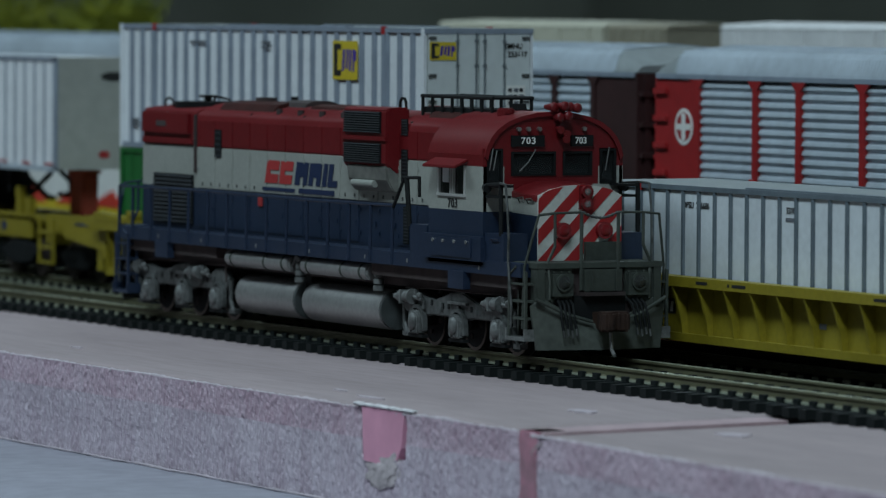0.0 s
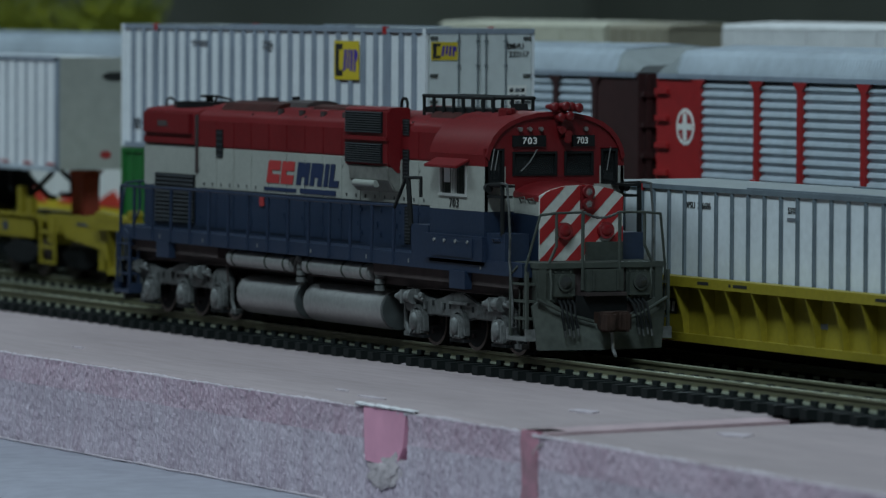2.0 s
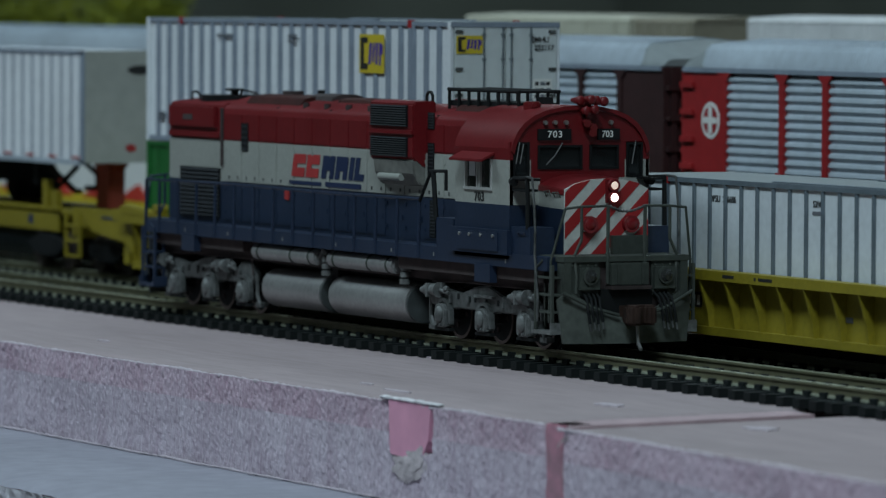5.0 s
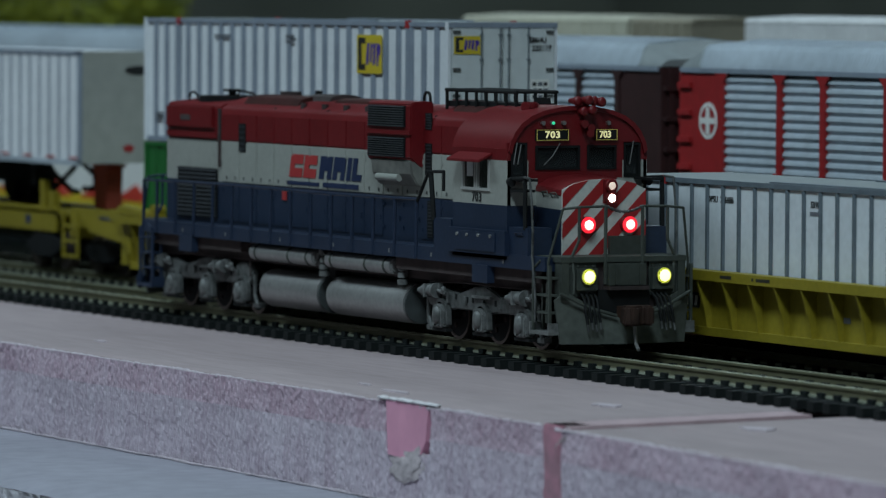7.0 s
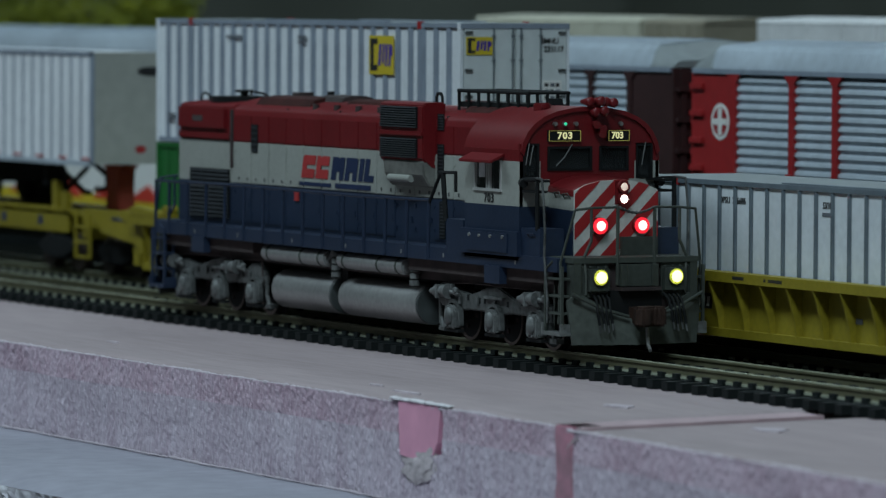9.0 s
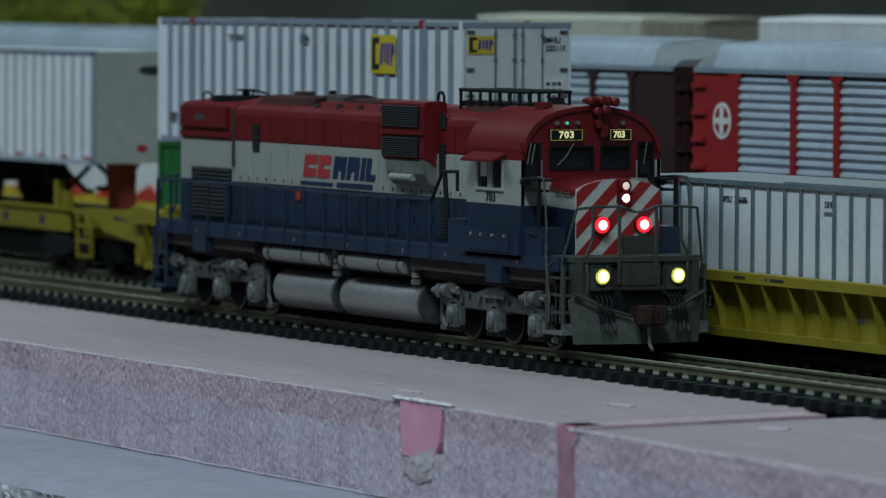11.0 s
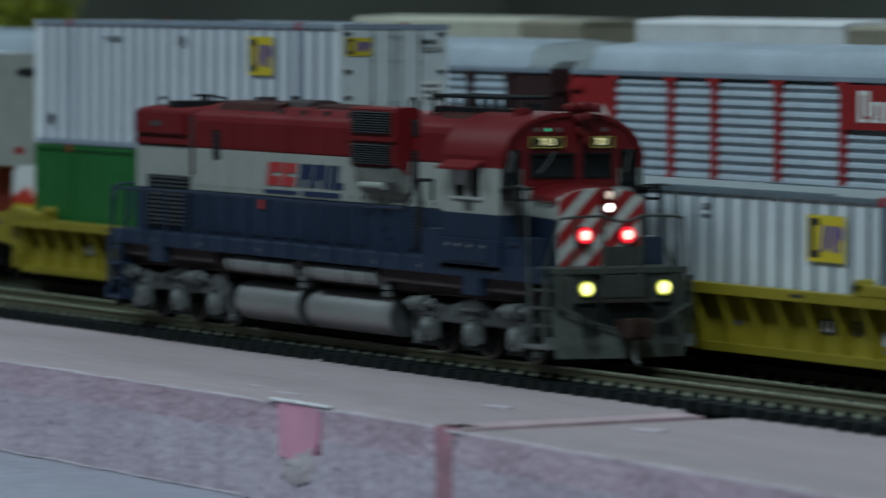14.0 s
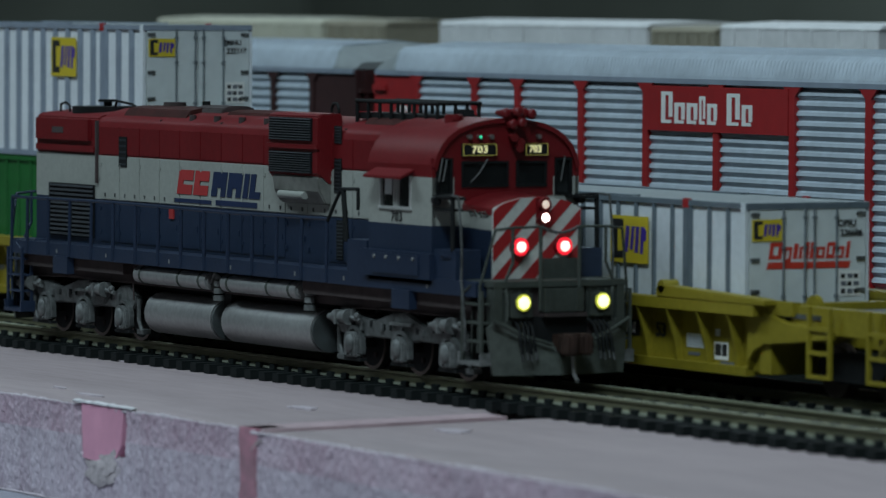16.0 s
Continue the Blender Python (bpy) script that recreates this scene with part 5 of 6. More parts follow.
        part("emblem_bar", bm, INKR, c, "scarlet emblem bar")
    return c


NEAR2 = T2 - WID / 2
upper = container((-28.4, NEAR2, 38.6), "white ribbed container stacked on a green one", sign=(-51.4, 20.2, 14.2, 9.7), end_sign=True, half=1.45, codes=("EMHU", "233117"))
green = container((-28.4, NEAR2, 4.9), "green ribbed container in a yellow well car", GREEN, GREEN, GREEN, marks=False)
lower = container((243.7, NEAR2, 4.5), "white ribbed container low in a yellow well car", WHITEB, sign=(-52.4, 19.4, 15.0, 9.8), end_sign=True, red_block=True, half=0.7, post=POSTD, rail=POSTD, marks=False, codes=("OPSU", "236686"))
text("owner_code", "OPSU  236686", 2.1, mm(-137.2, 0.44, 28.9, 90), INKB, lower, "black stencilled number", 0.01, 0.95)
text("size_mark", "53/102", 2.0, mm(-95.0, 0.44, 29.2, 90), INKB, lower, "black stencilled size mark", 0.02, 0.8)
stencil(lower, -97.4, 26.9, 5.0, 1, lambda x, z: mm(x, 0.46, z))


# ---- well cars ----
def freight_truck(car, x, r=5.2):
    # solid black block stands in for the shade between the wheels
    t = boxpart("car_truck", (x - 12.0, x + 12.0, -9.5, 9.5, 2.4, 9.2), BLACK, car, "freight car truck filled black for its shade", 0.3)
    for s in (-1, 1):
        bm = bmesh.new()
        extrude(bm, [(x - 13, 6.2), (x - 12, 8.0), (x - 4, 9.6), (x + 4, 9.6), (x + 12, 8.0), (x + 13, 6.2), (x + 9.6, 4.2), (x + 5, 3.2), (x - 5, 3.2), (x - 9.6, 4.2)], s * 11.6 - 0.8, s * 11.6 + 0.8, "y")
        part("side_frame", bm, BLACK, t, "black truck side frame", 0.3)
        for k in (-1, 1):
            bm = bmesh.new()
            rod(bm, (x + k * 10, s * 7.4, r), (x + k * 10, s * 8.0, r), r + 0.6, 24)
            rod(bm, (x + k * 10, s * 8.0, r), (x + k * 10, s * 9.8, r), r, 24)
            part("wheel", bm, TREAD, t, "dark steel wheel", 0, True)


def ladder(car, x, y, z0, z1, w=7.5, steps=3):
    l = boxpart("ladder", (x - w / 2 - 0.4, x - w / 2 + 0.4, y - 0.4, y + 0.4, z0, z1), YELLOW, car, "yellow side ladder", 0.15)
    boxpart("ladder_rail", (x + w / 2 - 0.4, x + w / 2 + 0.4, y - 0.4, y + 0.4, z0, z1), YELLOW, l, "", 0.15)
    for i in range(steps):
        z = z0 + (z1 - z0) * i / steps
        boxpart("rung", (x - w / 2, x + w / 2, y - 0.38, y + 0.38, z, z + 0.8), YELLOW, l, "", 0.1)


def well_car(x0, x1, label, raised):
    """Yellow well car between x0 and x1 (the well), with end platforms beyond."""
    car = thing("well_car", label, "well car", "yellow well cars", (0, T2, 0))
    for s in (-1, 1):
        y = s * 18.4
        a, b = sorted((y, y - s * 1.6))
        boxpart("side_sheet", (x0, x1, min(s * 15.2, s * 15.7), max(s * 15.2, s * 15.7), 4.2, 16.4), YELLOW, car, "yellow well side sheet")
        a, b = sorted((y + s * 1.3, y - s * 2.4))
        boxpart("top_chord", (x0 - 2, x1 + 2, a, b, 15.6, 17.8), YELLOW, car, "yellow top chord", 0.3)
        boxpart("bottom_chord", (x0 + 4, x1 - 4, min(s * 15.2, s * 17.4), max(s * 15.2, s * 17.4), 3.2, 5.0), YELLOW, car, "yellow bottom chord", 0.3)
        for r0, r1 in raised:
            bm = bmesh.new()
            extrude(bm, [(r0, 17.8), (r1, 17.8), (r1, 18.9), (r1 - 3, 19.2), (r0 + 6, 20.2), (r0 + 1, 20.4), (r0, 19.8)], a, b, "y")
            part("raised_chord", bm, YELLOW, car, "yellow raised end chord", 0.25)
            xx = r0 + 2 if r0 > (x0 + x1) / 2 else r1 - 2
            rodpart("guide_block", (xx, a, 20.0), (xx, b, 20.0), 1.4, YELLOW, car, "", 14)
        n = int((x1 - x0 - 10) / 11.6) + 1
        bm = bmesh.new()
        extrude(bm, [(s * 15.5, 4.6), (s * 16.9, 4.6), (s * 17.3, 8.0), (s * 18.5, 12.5), (s * 19.6, 15.6), (s * 15.5, 15.6)], -0.4, 0.4)
        first = part("side_rib", bm, YELLOW, car, "yellow tapered side rib")
        first.matrix_basis = mm(x1 - 8, 0, 0)
        for i in range(1, n):
            shared("side_rib", first, mm(x1 - 8 - i * 11.6, 0, 0))
        k = s * 15.75
        for x, w, h, z, m in ((x0 + 40.6, 9, 3.4, 9.0, INKB), (x0 + 110, 6, 1.2, 9, INKG), (x1 - 57.5, 3.0, 3.2, 9.0, INKN), (x1 - 53.5, 6.0, 3.2, 9.0, INKB), (x1 - 29, 6.6, 2.8, 7.8, DOORW), (x1 - 18.4, 5.2, 3.6, 5.8, INKW), (x1 - 35.8, 1.4, 3.0, 11.0, INKG), (x1 - 18.0, 1.6, 1.4, 10.6, DOORW), (x1 - 28.4, 4.4, 0.6, 6.2, INKG), (x1 - 3.4, 6.4, 1.0, 13.0, INKG), (x1 - 3.0, 5.4, 1.0, 11.4, INKG), (x1 - 16.0, 5.0, 0.5, 5.0, INKG)):
            boxpart("stencil_block", (x, x + w, k - 0.08, k + 0.08, z, z + h), m, car, "dark stencil block on the side sheet")
        for j in range(4):
            boxpart("placard_line", (x1 - 28.6, x1 - 22.8, k - 0.12, k + 0.12, 8.2 + j * 0.6, 8.35 + j * 0.6), INKG, car)
        boxpart("placard_square", (x1 - 18.0, x1 - 15.8, k - 0.12, k + 0.12, 6.6, 9.0), INKB, car, "black square on the white placard")
        boxpart("placard_square", (x1 - 15.4, x1 - 13.6, k - 0.12, k + 0.12, 6.6, 9.0), INKB, car, "black square on the white placard")
        for j in range(6):
            q = (x1 - 53.0 + j * 2.6) if j < 2 else (x0 + 41.2 + (j - 2) * 2.1)
            bm = bmesh.new()
            extrude(bm, [(q, 9.5), (q + 1.2, 9.5), (q + 1.6, 11.8), (q + 0.4, 11.8)], k - 0.14, k + 0.14, "y")
            part("plate_stroke", bm, INKW, car, "white stroke on the black plate")
        text("number", "53", 4.0, mm(x1 - 39, s * 15.85, 10.6, 90, 0, 0 if s < 0 else 180), INKB, car, "black stencilled number", 0.12)
        k2 = y + s * 1.3
        for x, w in ((x0 + 66, 5), (x0 + 80, 0.8), (x0 + 82, 6), (x1 - 60, 6)):
            boxpart("chord_mark", (x, x + w, k2 - 0.06, k2 + 0.06, 16.4, 17.1), INKB, car, "small black stencil on the chord")
    boxpart("well_floor", (x0 + 2, x1 - 2, -15, 15, 3.4, 4.3), YELLOW, car, "yellow well floor")
    for g, xe in ((-1, x0), (1, x1)):
        a, b = sorted((xe, xe + g * 4))
        boxpart("bulkhead", (a, b, -16.5, 16.5, 4.0, 18.0), YELLOW, car, "yellow well bulkhead", 0.3)
        a, b = sorted((xe + g * 2, xe + g * 44))
        bm = bmesh.new()
        box(bm, a, b, -6, 6, 10.0, 15.5)
        part("centre_sill", bm, YELLOW, car, "yellow end sill", 0.5)
        a, b = sorted((xe + g * 2, xe + g * 21))
        for s in (-1, 1):
            bm = bmesh.new()
            extrude(bm, [(xe - g * 4, 4.4), (xe - g * 3, 6.6), (xe - g * 1, 8.4), (xe + g * 2.5, 9.8), (xe + g * 12, 10.6), (xe + g * 26, 12.0), (xe + g * 26, 13.8), (xe + g * 10, 14.8), (xe + g * 4, 16.4), (xe, 17.6), (xe - g * 4, 17.6)], s * 16.4 - 0.9, s * 16.4 + 0.9, "y")
            part("end_wing", bm, YELLOW, car, "yellow curved end wing", 0.3)
            a2, b2 = sorted((xe + g * 10, xe + g * 42))
            boxpart("end_side_beam", (a2, b2, s * 14.6 - 1.2, s * 14.6 + 1.2, 13.0, 18.2), YELLOW, car, "yellow raised side beam", 0.4)
            a2, b2 = sorted((xe + g * 2, xe + g * 12))
            boxpart("end_gusset", (a2, b2, s * 15.8 - 1.0, s * 15.8 + 1.0, 16.0, 18.8), YELLOW, car, "yellow corner gusset", 0.3)
        boxpart("end_grating", (a, b, -16, 16, 15.6, 16.6), GREY, car, "grey walkway grating", 0.2)
        boxpart("coupler_beam", (min(xe + g * 40, xe + g * 44), max(xe + g * 40, xe + g * 44), -15, 15, 9.6, 16.8), YELLOW, car, "yellow end beam", 0.4)
        freight_truck(car, xe + g * 27)
        if xe > -100:
            ladder(car, xe + g * 22.8, -17.4, 4.2, 18.4)
            ladder(car, xe + g * 44, -17.4, 4.2, 18.4)
        else:
            ladder(car, xe + g * 38, -17.4, 4.4, 17.0, 10.0)
        rodpart("brake_wheel", (xe + g * 12, -12, 17.6), (xe + g * 12, -10.8, 17.6), 2.6, YELLOW, car, "", 18)
    return car


well_car(-222, -20, "yellow well car holding stacked containers", ((-222, -196), (-46, -20)))
well_car(50, 252, "yellow well car holding one white container", ((50, 78), (217, 258)))


def spine_car():
    car = thing("spine_car", "yellow spine car carrying a white road trailer", "spine car", "", (0, T2, 0))
    bm = bmesh.new()
    box(bm, -470, -268, -5.0, 5.0, 10.6, 17.0)
    part("spine", bm, YELLOW, car, "yellow centre spine", 0.4)
    boxpart("spine_flange", (-470, -268, -12.0, 12.0, 15.6, 17.0), YELLOW, car, "yellow spine flange", 0.3)
    boxpart("side_skirt", (-470, -284, -12.0, -11.0, 10.6, 16.4), YELLOW, car, "yellow side skirt", 0.2)
    for x in (-334, -306):
        boxpart("stencil_block", (x, x + 3.4, -12.12, -12.0, 12.2, 14.8), INKN, car, "small blue placard")
    for x in (-470, -400, -330, -300, -286):
        bm = bmesh.new()
        extrude(bm, [(-13, 16.8), (13, 16.8), (6, 9.6), (-6, 9.6)], x, x + 5)
        part("cross_bearer", bm, YELLOW, car, "yellow cross bearer", 0.3)
    boxpart("hitch_post", (-298, -295, -11, -9, 16.6, 25), YELLOW, car, "yellow bracket", 0.4)
    boxpart("hitch_post", (-291, -288, -11, -9, 16.6, 22), YELLOW, car, "short yellow bracket", 0.4)
    # orange-red trailer hitch
    bm = bmesh.new()
    extrude(bm, [(-279, 17), (-269, 17), (-269.5, 22), (-269, 28.5), (-265, 30.2), (-282, 30.2), (-278, 27)], -2.5, 2.5, "y")
    part("trailer_hitch", bm, ORANGE, car, "orange-red trailer hitch", 0.5)
    for s in (-1, 1):
        tubepart("hitch_strut", [(-306, s * 6, 29), (-286, s * 6, 22), (-282, s * 6, 22)], 0.8, BLACK, car, "black diagonal hitch strut")
        tubepart("hitch_strut", [(-284, s * 6, 29), (-300, s * 6, 22), (-306, s * 6, 22)], 0.8, BLACK, car, "black diagonal hitch strut")
    freight_truck(car, -292)
    freight_truck(car, -440)


spine_car()


def road_trailer():
    t = thing("road_trailer", "white panelled road trailer with beige front", "trailer", "", (0, T2 - 14.2, 30.0))
    L = 168
    x1 = -260.7
    boxpart("body", (x1 - L, x1 - 0.6, 0.3, 29.0, 1.0, 32.0), TRAILER, t, "white ribbed trailer body", 0.4)
    bm = bmesh.new()
    box(bm, x1 - 0.8, x1 + 0.1, 0.1, 29.2, 0.6, 32.2)
    part("front_wall", bm, TFRONT, t, "beige grey trailer front", 0.6)
    boxpart("corner_rail", (x1 - 2.4, x1 + 0.2, -0.1, 0.5, 0.4, 32.3), POST, t, "grey corner rail", 0.15)
    bm = bmesh.new()
    box(bm, -0.4, 0.4, 0.0, 0.35, 1.6, 31.4)
    first = part("side_post", bm, POST, t, "grey trailer side post")
    first.matrix_basis = mm(x1 - 9, 0, 0)
    for i in range(1, 22):
        shared("side_post", first, mm(x1 - 9 - i * 7.2, 0, 0))
    boxpart("top_rail", (x1 - L, x1, -0.1, 0.5, 31.2, 32.4), POST, t, "grey top rail", 0.15)
    boxpart("bottom_rail", (x1 - L, x1, -0.1, 0.6, 0.0, 1.4), SILVER, t, "silver bottom rail", 0.15)
    for i in range(9):
        boxpart("reflector_strip", (x1 - 8 - i * 17, x1 - 2 - i * 17, -0.16, -0.1, 1.8, 2.4), INKC, t, "faint red reflector strip")
    # dark oval emblem and red badge on the front
    bm = bmesh.new()
    rod(bm, (x1 + 0.1, 17.5, 26.8), (x1 + 0.25, 17.5, 26.8), 1.3, 24)
    bmesh.ops.scale(bm, vec=(1, 3.1, 1), space=Matrix.Translation((-x1, -17.5, -26.8)), verts=bm.verts)
    part("front_emblem", bm, INKB, t, "dark oval emblem")
    bm = bmesh.new()
    rod(bm, (x1 + 0.1, 14.6, 4.8), (x1 + 0.25, 14.6, 4.8), 1.1, 20)
    bmesh.ops.scale(bm, vec=(1, 1.5, 1), space=Matrix.Translation((-x1, -14.6, -4.8)), verts=bm.verts)
    part("front_badge", bm, INKC, t, "red badge")
    for x in (-352, -366):
        for y in (4, 25):
            rodpart("tyre", (x, y - 3.5, -7.2), (x, y + 3.5, -7.2), 6.0, BLACK, t, "black trailer tyre", 26, 0.6)
    boxpart("axle_frame", (-374, -348, 6, 23, -7, 0.8), BLACK, t, "black axle frame", 0.4)
    for y in (5, 24):
        boxpart("landing_leg", (-305, -303, y - 1.5, y + 1.5, -6.5, 1.0), BLACK, t, "dark landing leg", 0.2)
    return t


road_trailer()


# ---- auto rack cars ----
def auto_rack(x0, x1, label, frame_mat, posts, sign=None, panel_end=22.0):
    car = thing("auto_rack_car", label, "auto rack car", "covered auto rack cars", (0, T3, 0))
    W = 17.6
    boxpart("core", (x0 + 3, x1 - 3, -W + 1.4, W - 1.4, 12, 60), SILVER, car, "inner rack body")
    # ribbed galvanised side panels between the posts
    edges = [x0 + 2] + posts + [x1 - 2]
    for s in (-1, 1):
        for i in range(len(edges) - 1):
            a, b = edges[i], edges[i + 1]
            if s > 0 and i:
                continue
            first_red = (i == 0 or i == len(edges) - 2) and panel_end > 0
            if first_red:
                boxpart("end_panel", (a, b, min(s * W, s * (W - 1)), max(s * W, s * (W - 1)), 14, 58.8), frame_mat, car, "painted end panel", 0.2)
                continue
            n = 19
            h = (58.6 - 15.0) / n
            bm = bmesh.new()
            outline = [(s * (W - 1.6), 15.0)]
            for k in range(n):
                z = 15.0 + k * h
                outline += [(s * (W - 0.75), z + 0.02), (s * (W - 0.0), z + h * 0.35), (s * (W - 0.25), z + h * 0.7), (s * (W - 0.75), z + h * 0.86)]
            outline.append((s * (W - 1.6), 58.6))
            extrude(bm, outline, a + 0.4, b - 0.4)
            part("ribbed_panel", bm, SILVER, car, "corrugated galvanised side panel")
        for p in posts:
            boxpart("side_post", (p - 1.15, p + 1.15, min(s * (W + 0.5), s * (W - 1.2)), max(s * (W + 0.5), s * (W - 1.2)), 13.0, 59.0), frame_mat, car, "painted upright", 0.2)
            bm = bmesh.new()
            extrude(bm, [(p - 3.6, 59.0), (p + 3.6, 59.0), (p + 1.0, 56.6), (p - 1.0, 56.6)], s * (W + 0.52), s * (W - 0.4), "y")
            part("gusset", bm, frame_mat, car, "painted gusset")
        boxpart("roof_rail", (x0 + 1, x1 - 1, min(s * (W + 0.6), s * (W - 2)), max(s * (W + 0.6), s * (W - 2)), 59.0, 60.2), POST, car, "grey roof rail", 0.2)
        boxpart("side_sill", (x0, x1, min(s * (W + 0.4), s * (W - 2)), max(s * (W + 0.4), s * (W - 2)), 10.0, 14.0), frame_mat, car, "painted side sill", 0.3)
    # roof with a shoulder and a corrugated skin
    prof = [(-W - 0.4, 60.2), (-W - 0.3, 60.8), (-W + 1.0, 64.8), (-W + 2.6, 66.2), (0, 67.6), (W - 2.6, 66.2), (W - 1.0, 64.8), (W + 0.3, 60.8), (W + 0.4, 60.2)]
    bm = bmesh.new()
    extrude(bm, prof, x0 + 12, x1 - 12)
    part("roof", bm, SILVER, car, "pale galvanised curved roof", 0, True)
    bm = bmesh.new()
    n = int((x1 - x0 - 20) / 1.6)
    for i in range(n):
        x = x0 + 11 + i * 1.6
        extrude(bm, [(y * 1.002, z + 0.07) for y, z in prof[1:8]] + [(y, z - 0.5) for y, z in prof[1:8][::-1]], x, x + 0.7)
    tagged(part("roof_corrugation", bm, SILVER, car, "fine roof corrugations"), kind="stuff")
    for g, xe in ((1, x0), (-1, x1)):
        sec = [prof, [(y * 0.97, 60.2 + (z - 60.2) * 0.3) for y, z in prof]]
        bm = bmesh.new()
        a = [bm.verts.new((xe + g * 12, y, z)) for y, z in sec[0]]
        b = [bm.verts.new((xe + g * 0.5, y, z)) for y, z in sec[1]]
        for i in range(len(a) - 1):
            bm.faces.new((a[i], a[i + 1], b[i + 1], b[i]))
        bm.faces.new(b), bm.faces.new(a)
        bm.faces.new((a[0], b[0], b[-1], a[-1]))
        bmesh.ops.recalc_face_normals(bm, faces=bm.faces)
        part("roof_end", bm, ROOFG, car, "sloped roof end with painted shade", 0, True)
        bm = bmesh.new()
        a, b = sorted((xe, xe + g * 2))
        box(bm, a, b, -W, W, 13, 60)
        e = part("end_door", bm, frame_mat, car, "painted end doors", 0.3)
        for y in (-15, -10, -5, 0, 5, 10, 15):
            a, b = sorted((xe, xe - g * 1.2))
            boxpart("end_rib", (a, b, y - 0.8, y + 0.8, 16, 60), frame_mat, e, "", 0.2)
        for z in (22, 30, 38, 46, 54):
            a, b = sorted((xe, xe - g * 1.8))
            boxpart("end_rung", (a, b, -17, -11, z, z + 1.2), frame_mat, e, "", 0.2)
        freight_truck(car, xe + g * 34)
    if sign:
        a, b, z0, z1 = sign
        p = boxpart("name_panel", (a, b, -W - 0.75, -W - 0.25, z0, z1), RRED, car, "red name panel with white strokes")
        # plain white strokes on the panel
        x = a + 6.5
        for w, h in ((5.0, 8.8), (4.6, 5.8), (4.6, 5.8), (2.6, 7.8), (4.2, 5.8), (0, 0), (5.6, 8.8), (4.4, 5.8)):
            if w == 0:
                x += 3.4
                continue
            zb = z0 + 1.8
            hh = h * (z1 - z0) / 12.5
            boxpart("name_stroke", (x, x + w * 0.36, -W - 0.86, -W - 0.75, zb, zb + hh), INKW, p, "white stroke")
            boxpart("name_stroke", (x + w * 0.66, x + w, -W - 0.86, -W - 0.75, zb + hh * 0.2, zb + hh), INKW, p)
            boxpart("name_stroke", (x, x + w * 0.9, -W - 0.87, -W - 0.76, zb + hh - 0.9, zb + hh), INKW, p)
            boxpart("name_stroke", (x, x + w * 0.9, -W - 0.87, -W - 0.76, zb, zb + 0.8), INKW, p)
            x += w + 0.9
    return car


red_rack = auto_rack(-77.3, 236, "silver and red auto rack car with ribbed sides", RRED, [-54.9, -25.2, -3.7, 26.9, 57.0, 88.4, 120.9, 152.1, 184.0, 214.0], (58.4, 119.6, 47.8, 58.4))
for r, y0, y1, m, lab in ((4.7, -17.72, -17.6, INKW, "white round emblem"), (3.7, -17.8, -17.72, RRED, "red inner disc")):
    bm = bmesh.new()
    rod(bm, (-62.0, y0, 46.7), (-62.0, y1, 46.7), r, 32)
    part("round_emblem", bm, m, red_rack, lab)
boxpart("emblem_cross", (-63.0, -61.0, -17.88, -17.8, 43.2, 50.2), INKW, red_rack, "white cross of the emblem")
boxpart("emblem_cross", (-65.6, -58.4, -17.89, -17.8, 45.9, 47.5), INKW, red_rack, "white cross of the emblem")
for z in (20, 27, 34, 41, 48, 55):
    boxpart("corner_rung", (-77.0, -70.6, -18.5, -17.6, z, z + 1.4), RRED, red_rack, "red corner rung", 0.2)
auto_rack(-400, -87.3, "silver and brown auto rack car behind the containers", BROWN, [-368, -338, -308, -278, -248, -218, -188, -158, -133, -111])
far_rack = auto_rack(-735, -412, "silver auto rack car with yellow sill and posts", YELLOW, [-700, -660, -620, -580, -540, -500, -460])
boxpart("paint_band", (-733, -414, -18.6, -18.3, 7.0, 14.5), SIGNY, far_rack, "yellow lower paint band")
boxpart("paint_band", (-733, -414, -18.6, -18.3, 14.5, 30.0), INKW, far_rack, "white upper paint band")
for x in (-600, -565, -530, -495, -460, -432):
    bm = bmesh.new()
    extrude(bm, [(x - 14, 13.0), (x + 14, 13.0), (x + 4, 18.5)], -18.85, -18.6, "y")
    part("paint_wedge", bm, INKR, far_rack, "orange-red paint wedge")


# ---- the back of the layout ----
def box_car(x0, x1, top, wall, label, band=None, y=T4):
    car = thing("box_car", label, "freight car", "freight cars at the back", (0, y, 0))
    boxpart("body", (x0, x1, -17, 17, 13, top - 2), wall, car, "", 0.5)
    bm = bmesh.new()
    extrude(bm, [(-17.4, top - 2), (17.4, top - 2), (16, top - 0.8), (0, top), (-16, top - 0.8)], x0 - 0.6, x1 + 0.6)
    part("roof", bm, wall, car, "shallow car roof", 0.2)
    boxpart("side_sill", (x0, x1, -17.3, 17.3, 10, 13), BLACK, car, "", 0.3)
    for i in range(6):
        x = x0 + (x1 - x0) * (i + 0.5) / 6
        boxpart("side_rib", (x - 0.7, x + 0.7, -17.5, -16.9, 13, top - 2), wall, car)
    if band:
        for (z0, z1, m, lab) in band:
            boxpart("paint_band", (x0 + 1, x1 - 1, -17.6, -17.45, z0, z1), m, car, lab)
    if x1 - x0 > 80:
        freight_truck(car, x0 + 24)
        freight_truck(car, x1 - 24)
    else:
        freight_truck(car, (x0 + x1) / 2)
    return car


box_car(-425, -314, 72.6, CREAMC, "cream freight car behind the auto racks")
box_car(-311, -274, 72.4, TANM, "short tan freight car behind the auto racks")
box_car(-241, -125, 72.9, WHITEC, "white freight car behind the auto racks")
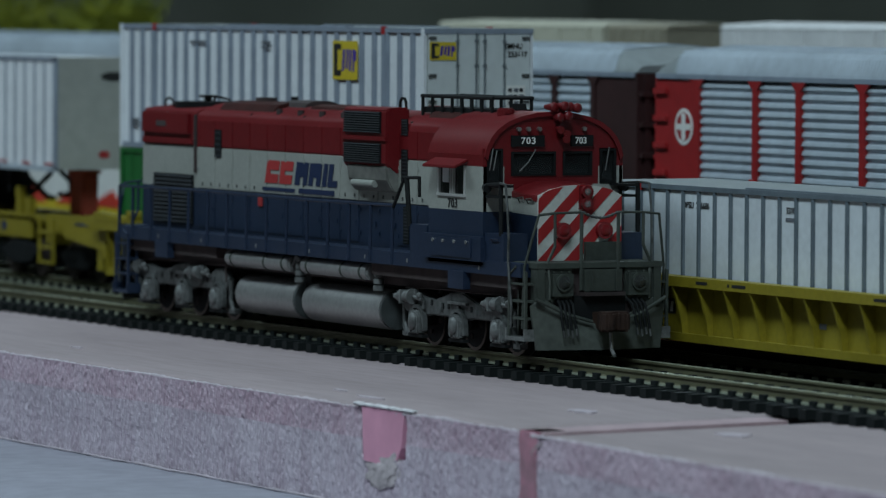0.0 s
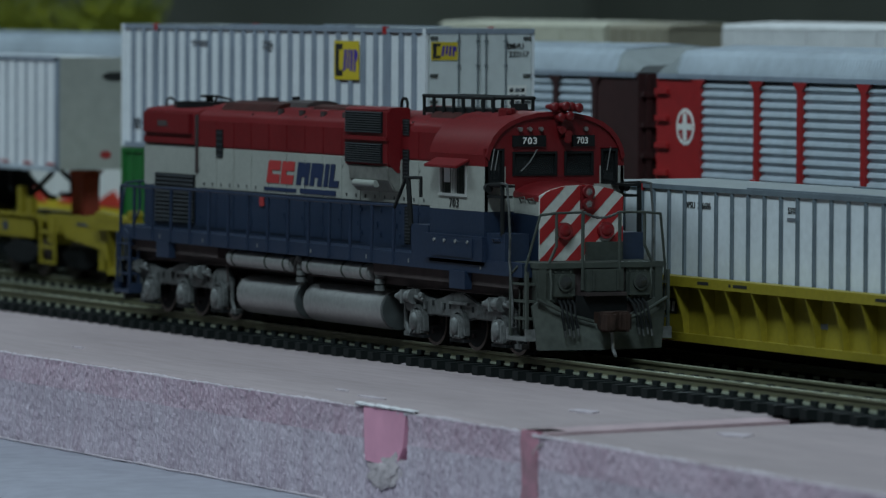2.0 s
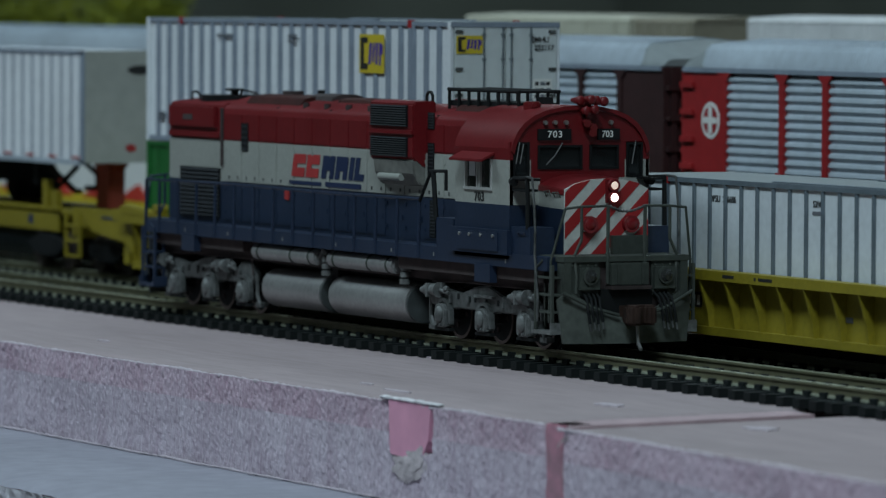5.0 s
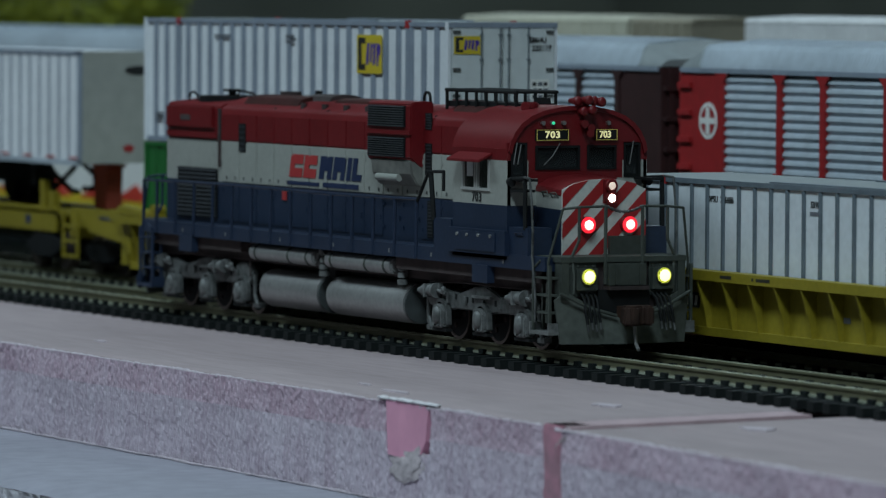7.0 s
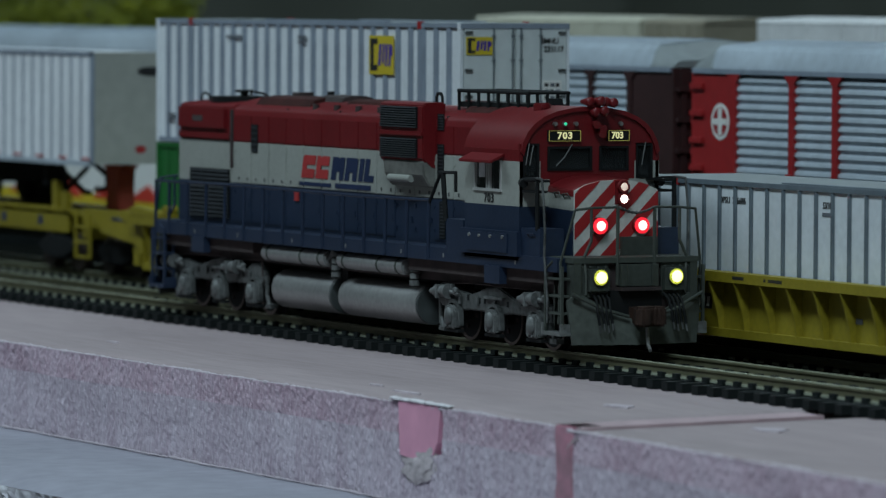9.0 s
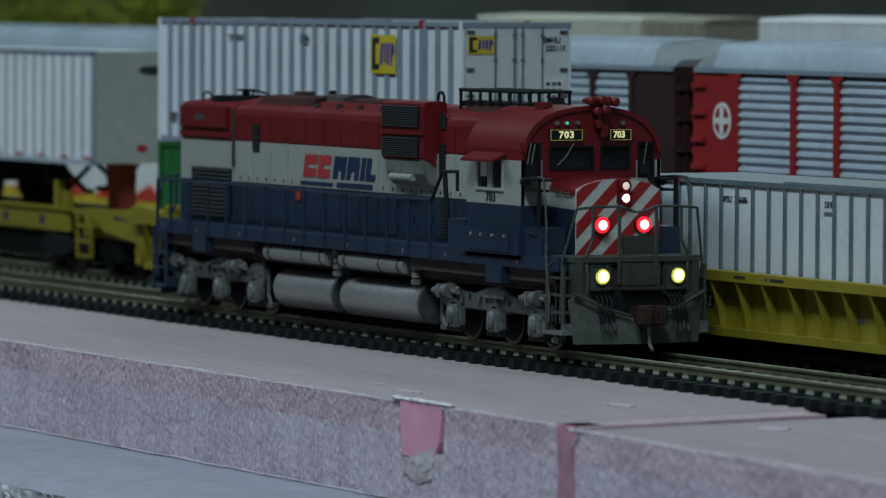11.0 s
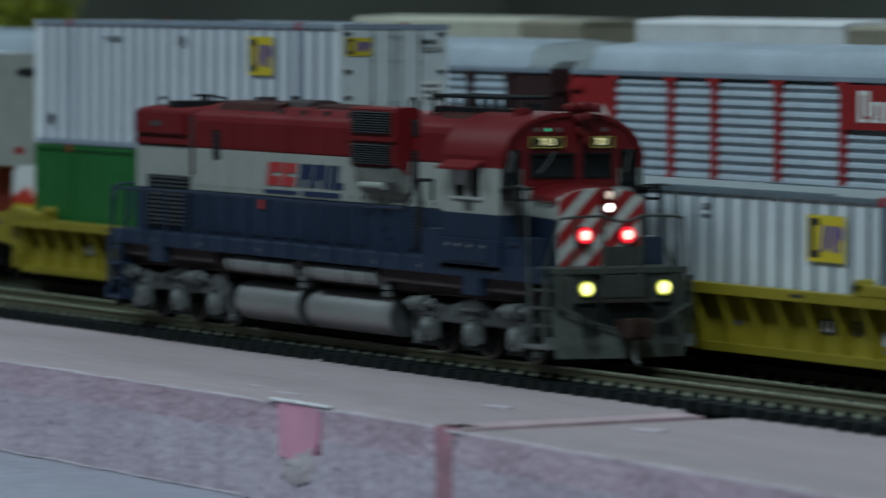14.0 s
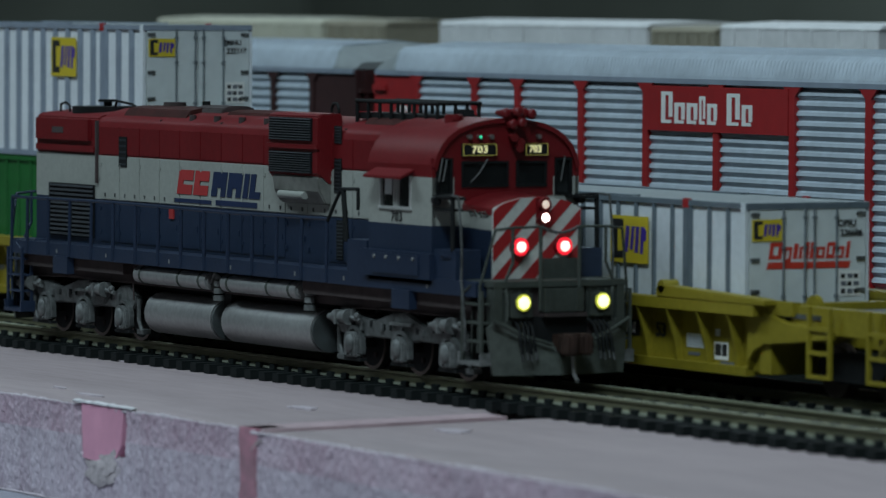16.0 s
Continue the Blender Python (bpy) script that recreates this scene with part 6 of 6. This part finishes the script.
box_car(-123, -90.5, 71.8, TANM, "short tan freight car behind the auto racks")
box_car(-87, -11, 73.0, WHITEC, "white freight car behind the auto racks")



def bush(x, y, z, r, seed):
    """A model tree: trunk, limbs and a crown of small leaf clumps."""
    rnd = random.Random(seed)
    t = thing("model_tree", "yellow-green model tree with feathery foam foliage", "tree", "model trees", (x, y, -5))
    h = z + 5
    bm = bmesh.new()
    rod(bm, (0, 0, 0), (0, 0, h), 3.0, 8, 1.6)
    for k in range(6):
        a = rnd.uniform(0, 6.28)
        rod(bm, (0, 0, h * 0.7 + k * 2), (r * 0.6 * math.cos(a), r * 0.6 * math.sin(a), h + rnd.uniform(0, r * 0.5)), 1.0, 6, 0.4)
    part("trunk", bm, BARK, t, "thin brown trunk")
    vs, fs = [], []
    for i in range(1500):
        d = Vector((rnd.gauss(0, 1), rnd.gauss(0, 1), rnd.gauss(0, 0.75))).normalized() * r * rnd.uniform(0.35, 1.0) ** 0.6
        d *= 1 + 0.35 * noise.noise(d * 0.08 + Vector((seed, 0, 0)))
        c = d + Vector((0, 0, h + r * 0.35))
        u = Vector((rnd.gauss(0, 1), rnd.gauss(0, 1), rnd.gauss(0, 1))).normalized()
        v = u.orthogonal().normalized()
        s = rnd.uniform(1.0, 2.4)
        k = len(vs)
        vs += [tuple((c + q) * 0.001) for q in (u * s, v * s * 0.7, -u * s, -v * s * 0.7)]
        fs.append((k, k + 1, k + 2, k + 3))
    me = bpy.data.meshes.new("crown")
    me.from_pydata(vs, [], fs)
    me.materials.append(LEAF)
    cr = new("crown", me)
    cr.parent = t
    cr["label"] = "yellow-green leaf clumps"


for i, (tx, ty, tz, tr) in enumerate(((-1160, 380, 46, 28), (-1110, 372, 52, 30), (-1060, 390, 50, 26), (-1015, 375, 55, 20), (-1225, 385, 44, 26))):
    bush(tx, ty, tz, tr, 11 + i)



# ---- what moves ----
def motions():
    """The locomotive starts at 12.2 s and rolls forward; wheels turn with it; lamps come on one after the other."""
    way = [(0.0, 0.0), (12.1, 0.0), (12.3, 0.8), (12.5, 5.3), (12.75, 13.3), (13.0, 21.3), (13.25, 28.3), (13.5, 35.1), (13.75, 41.4), (14.0, 47.9), (14.25, 55.2), (14.5, 62.4), (14.75, 69.1), (15.0, 75.8), (15.25, 82.7), (15.5, 89.6), (15.75, 96.3), (16.0, 103.5)]
    walk(loco, [(t, mm(s, 0, 0)) for t, s in way])
    for w, x in wheels:
        walk(w, [(t, mm(x, 0, WHEEL_R, 0, math.degrees(s / WHEEL_R), 0)) for t, s in way])
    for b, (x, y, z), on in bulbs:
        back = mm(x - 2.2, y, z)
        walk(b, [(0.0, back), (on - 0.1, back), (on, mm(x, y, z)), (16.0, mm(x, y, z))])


motions()
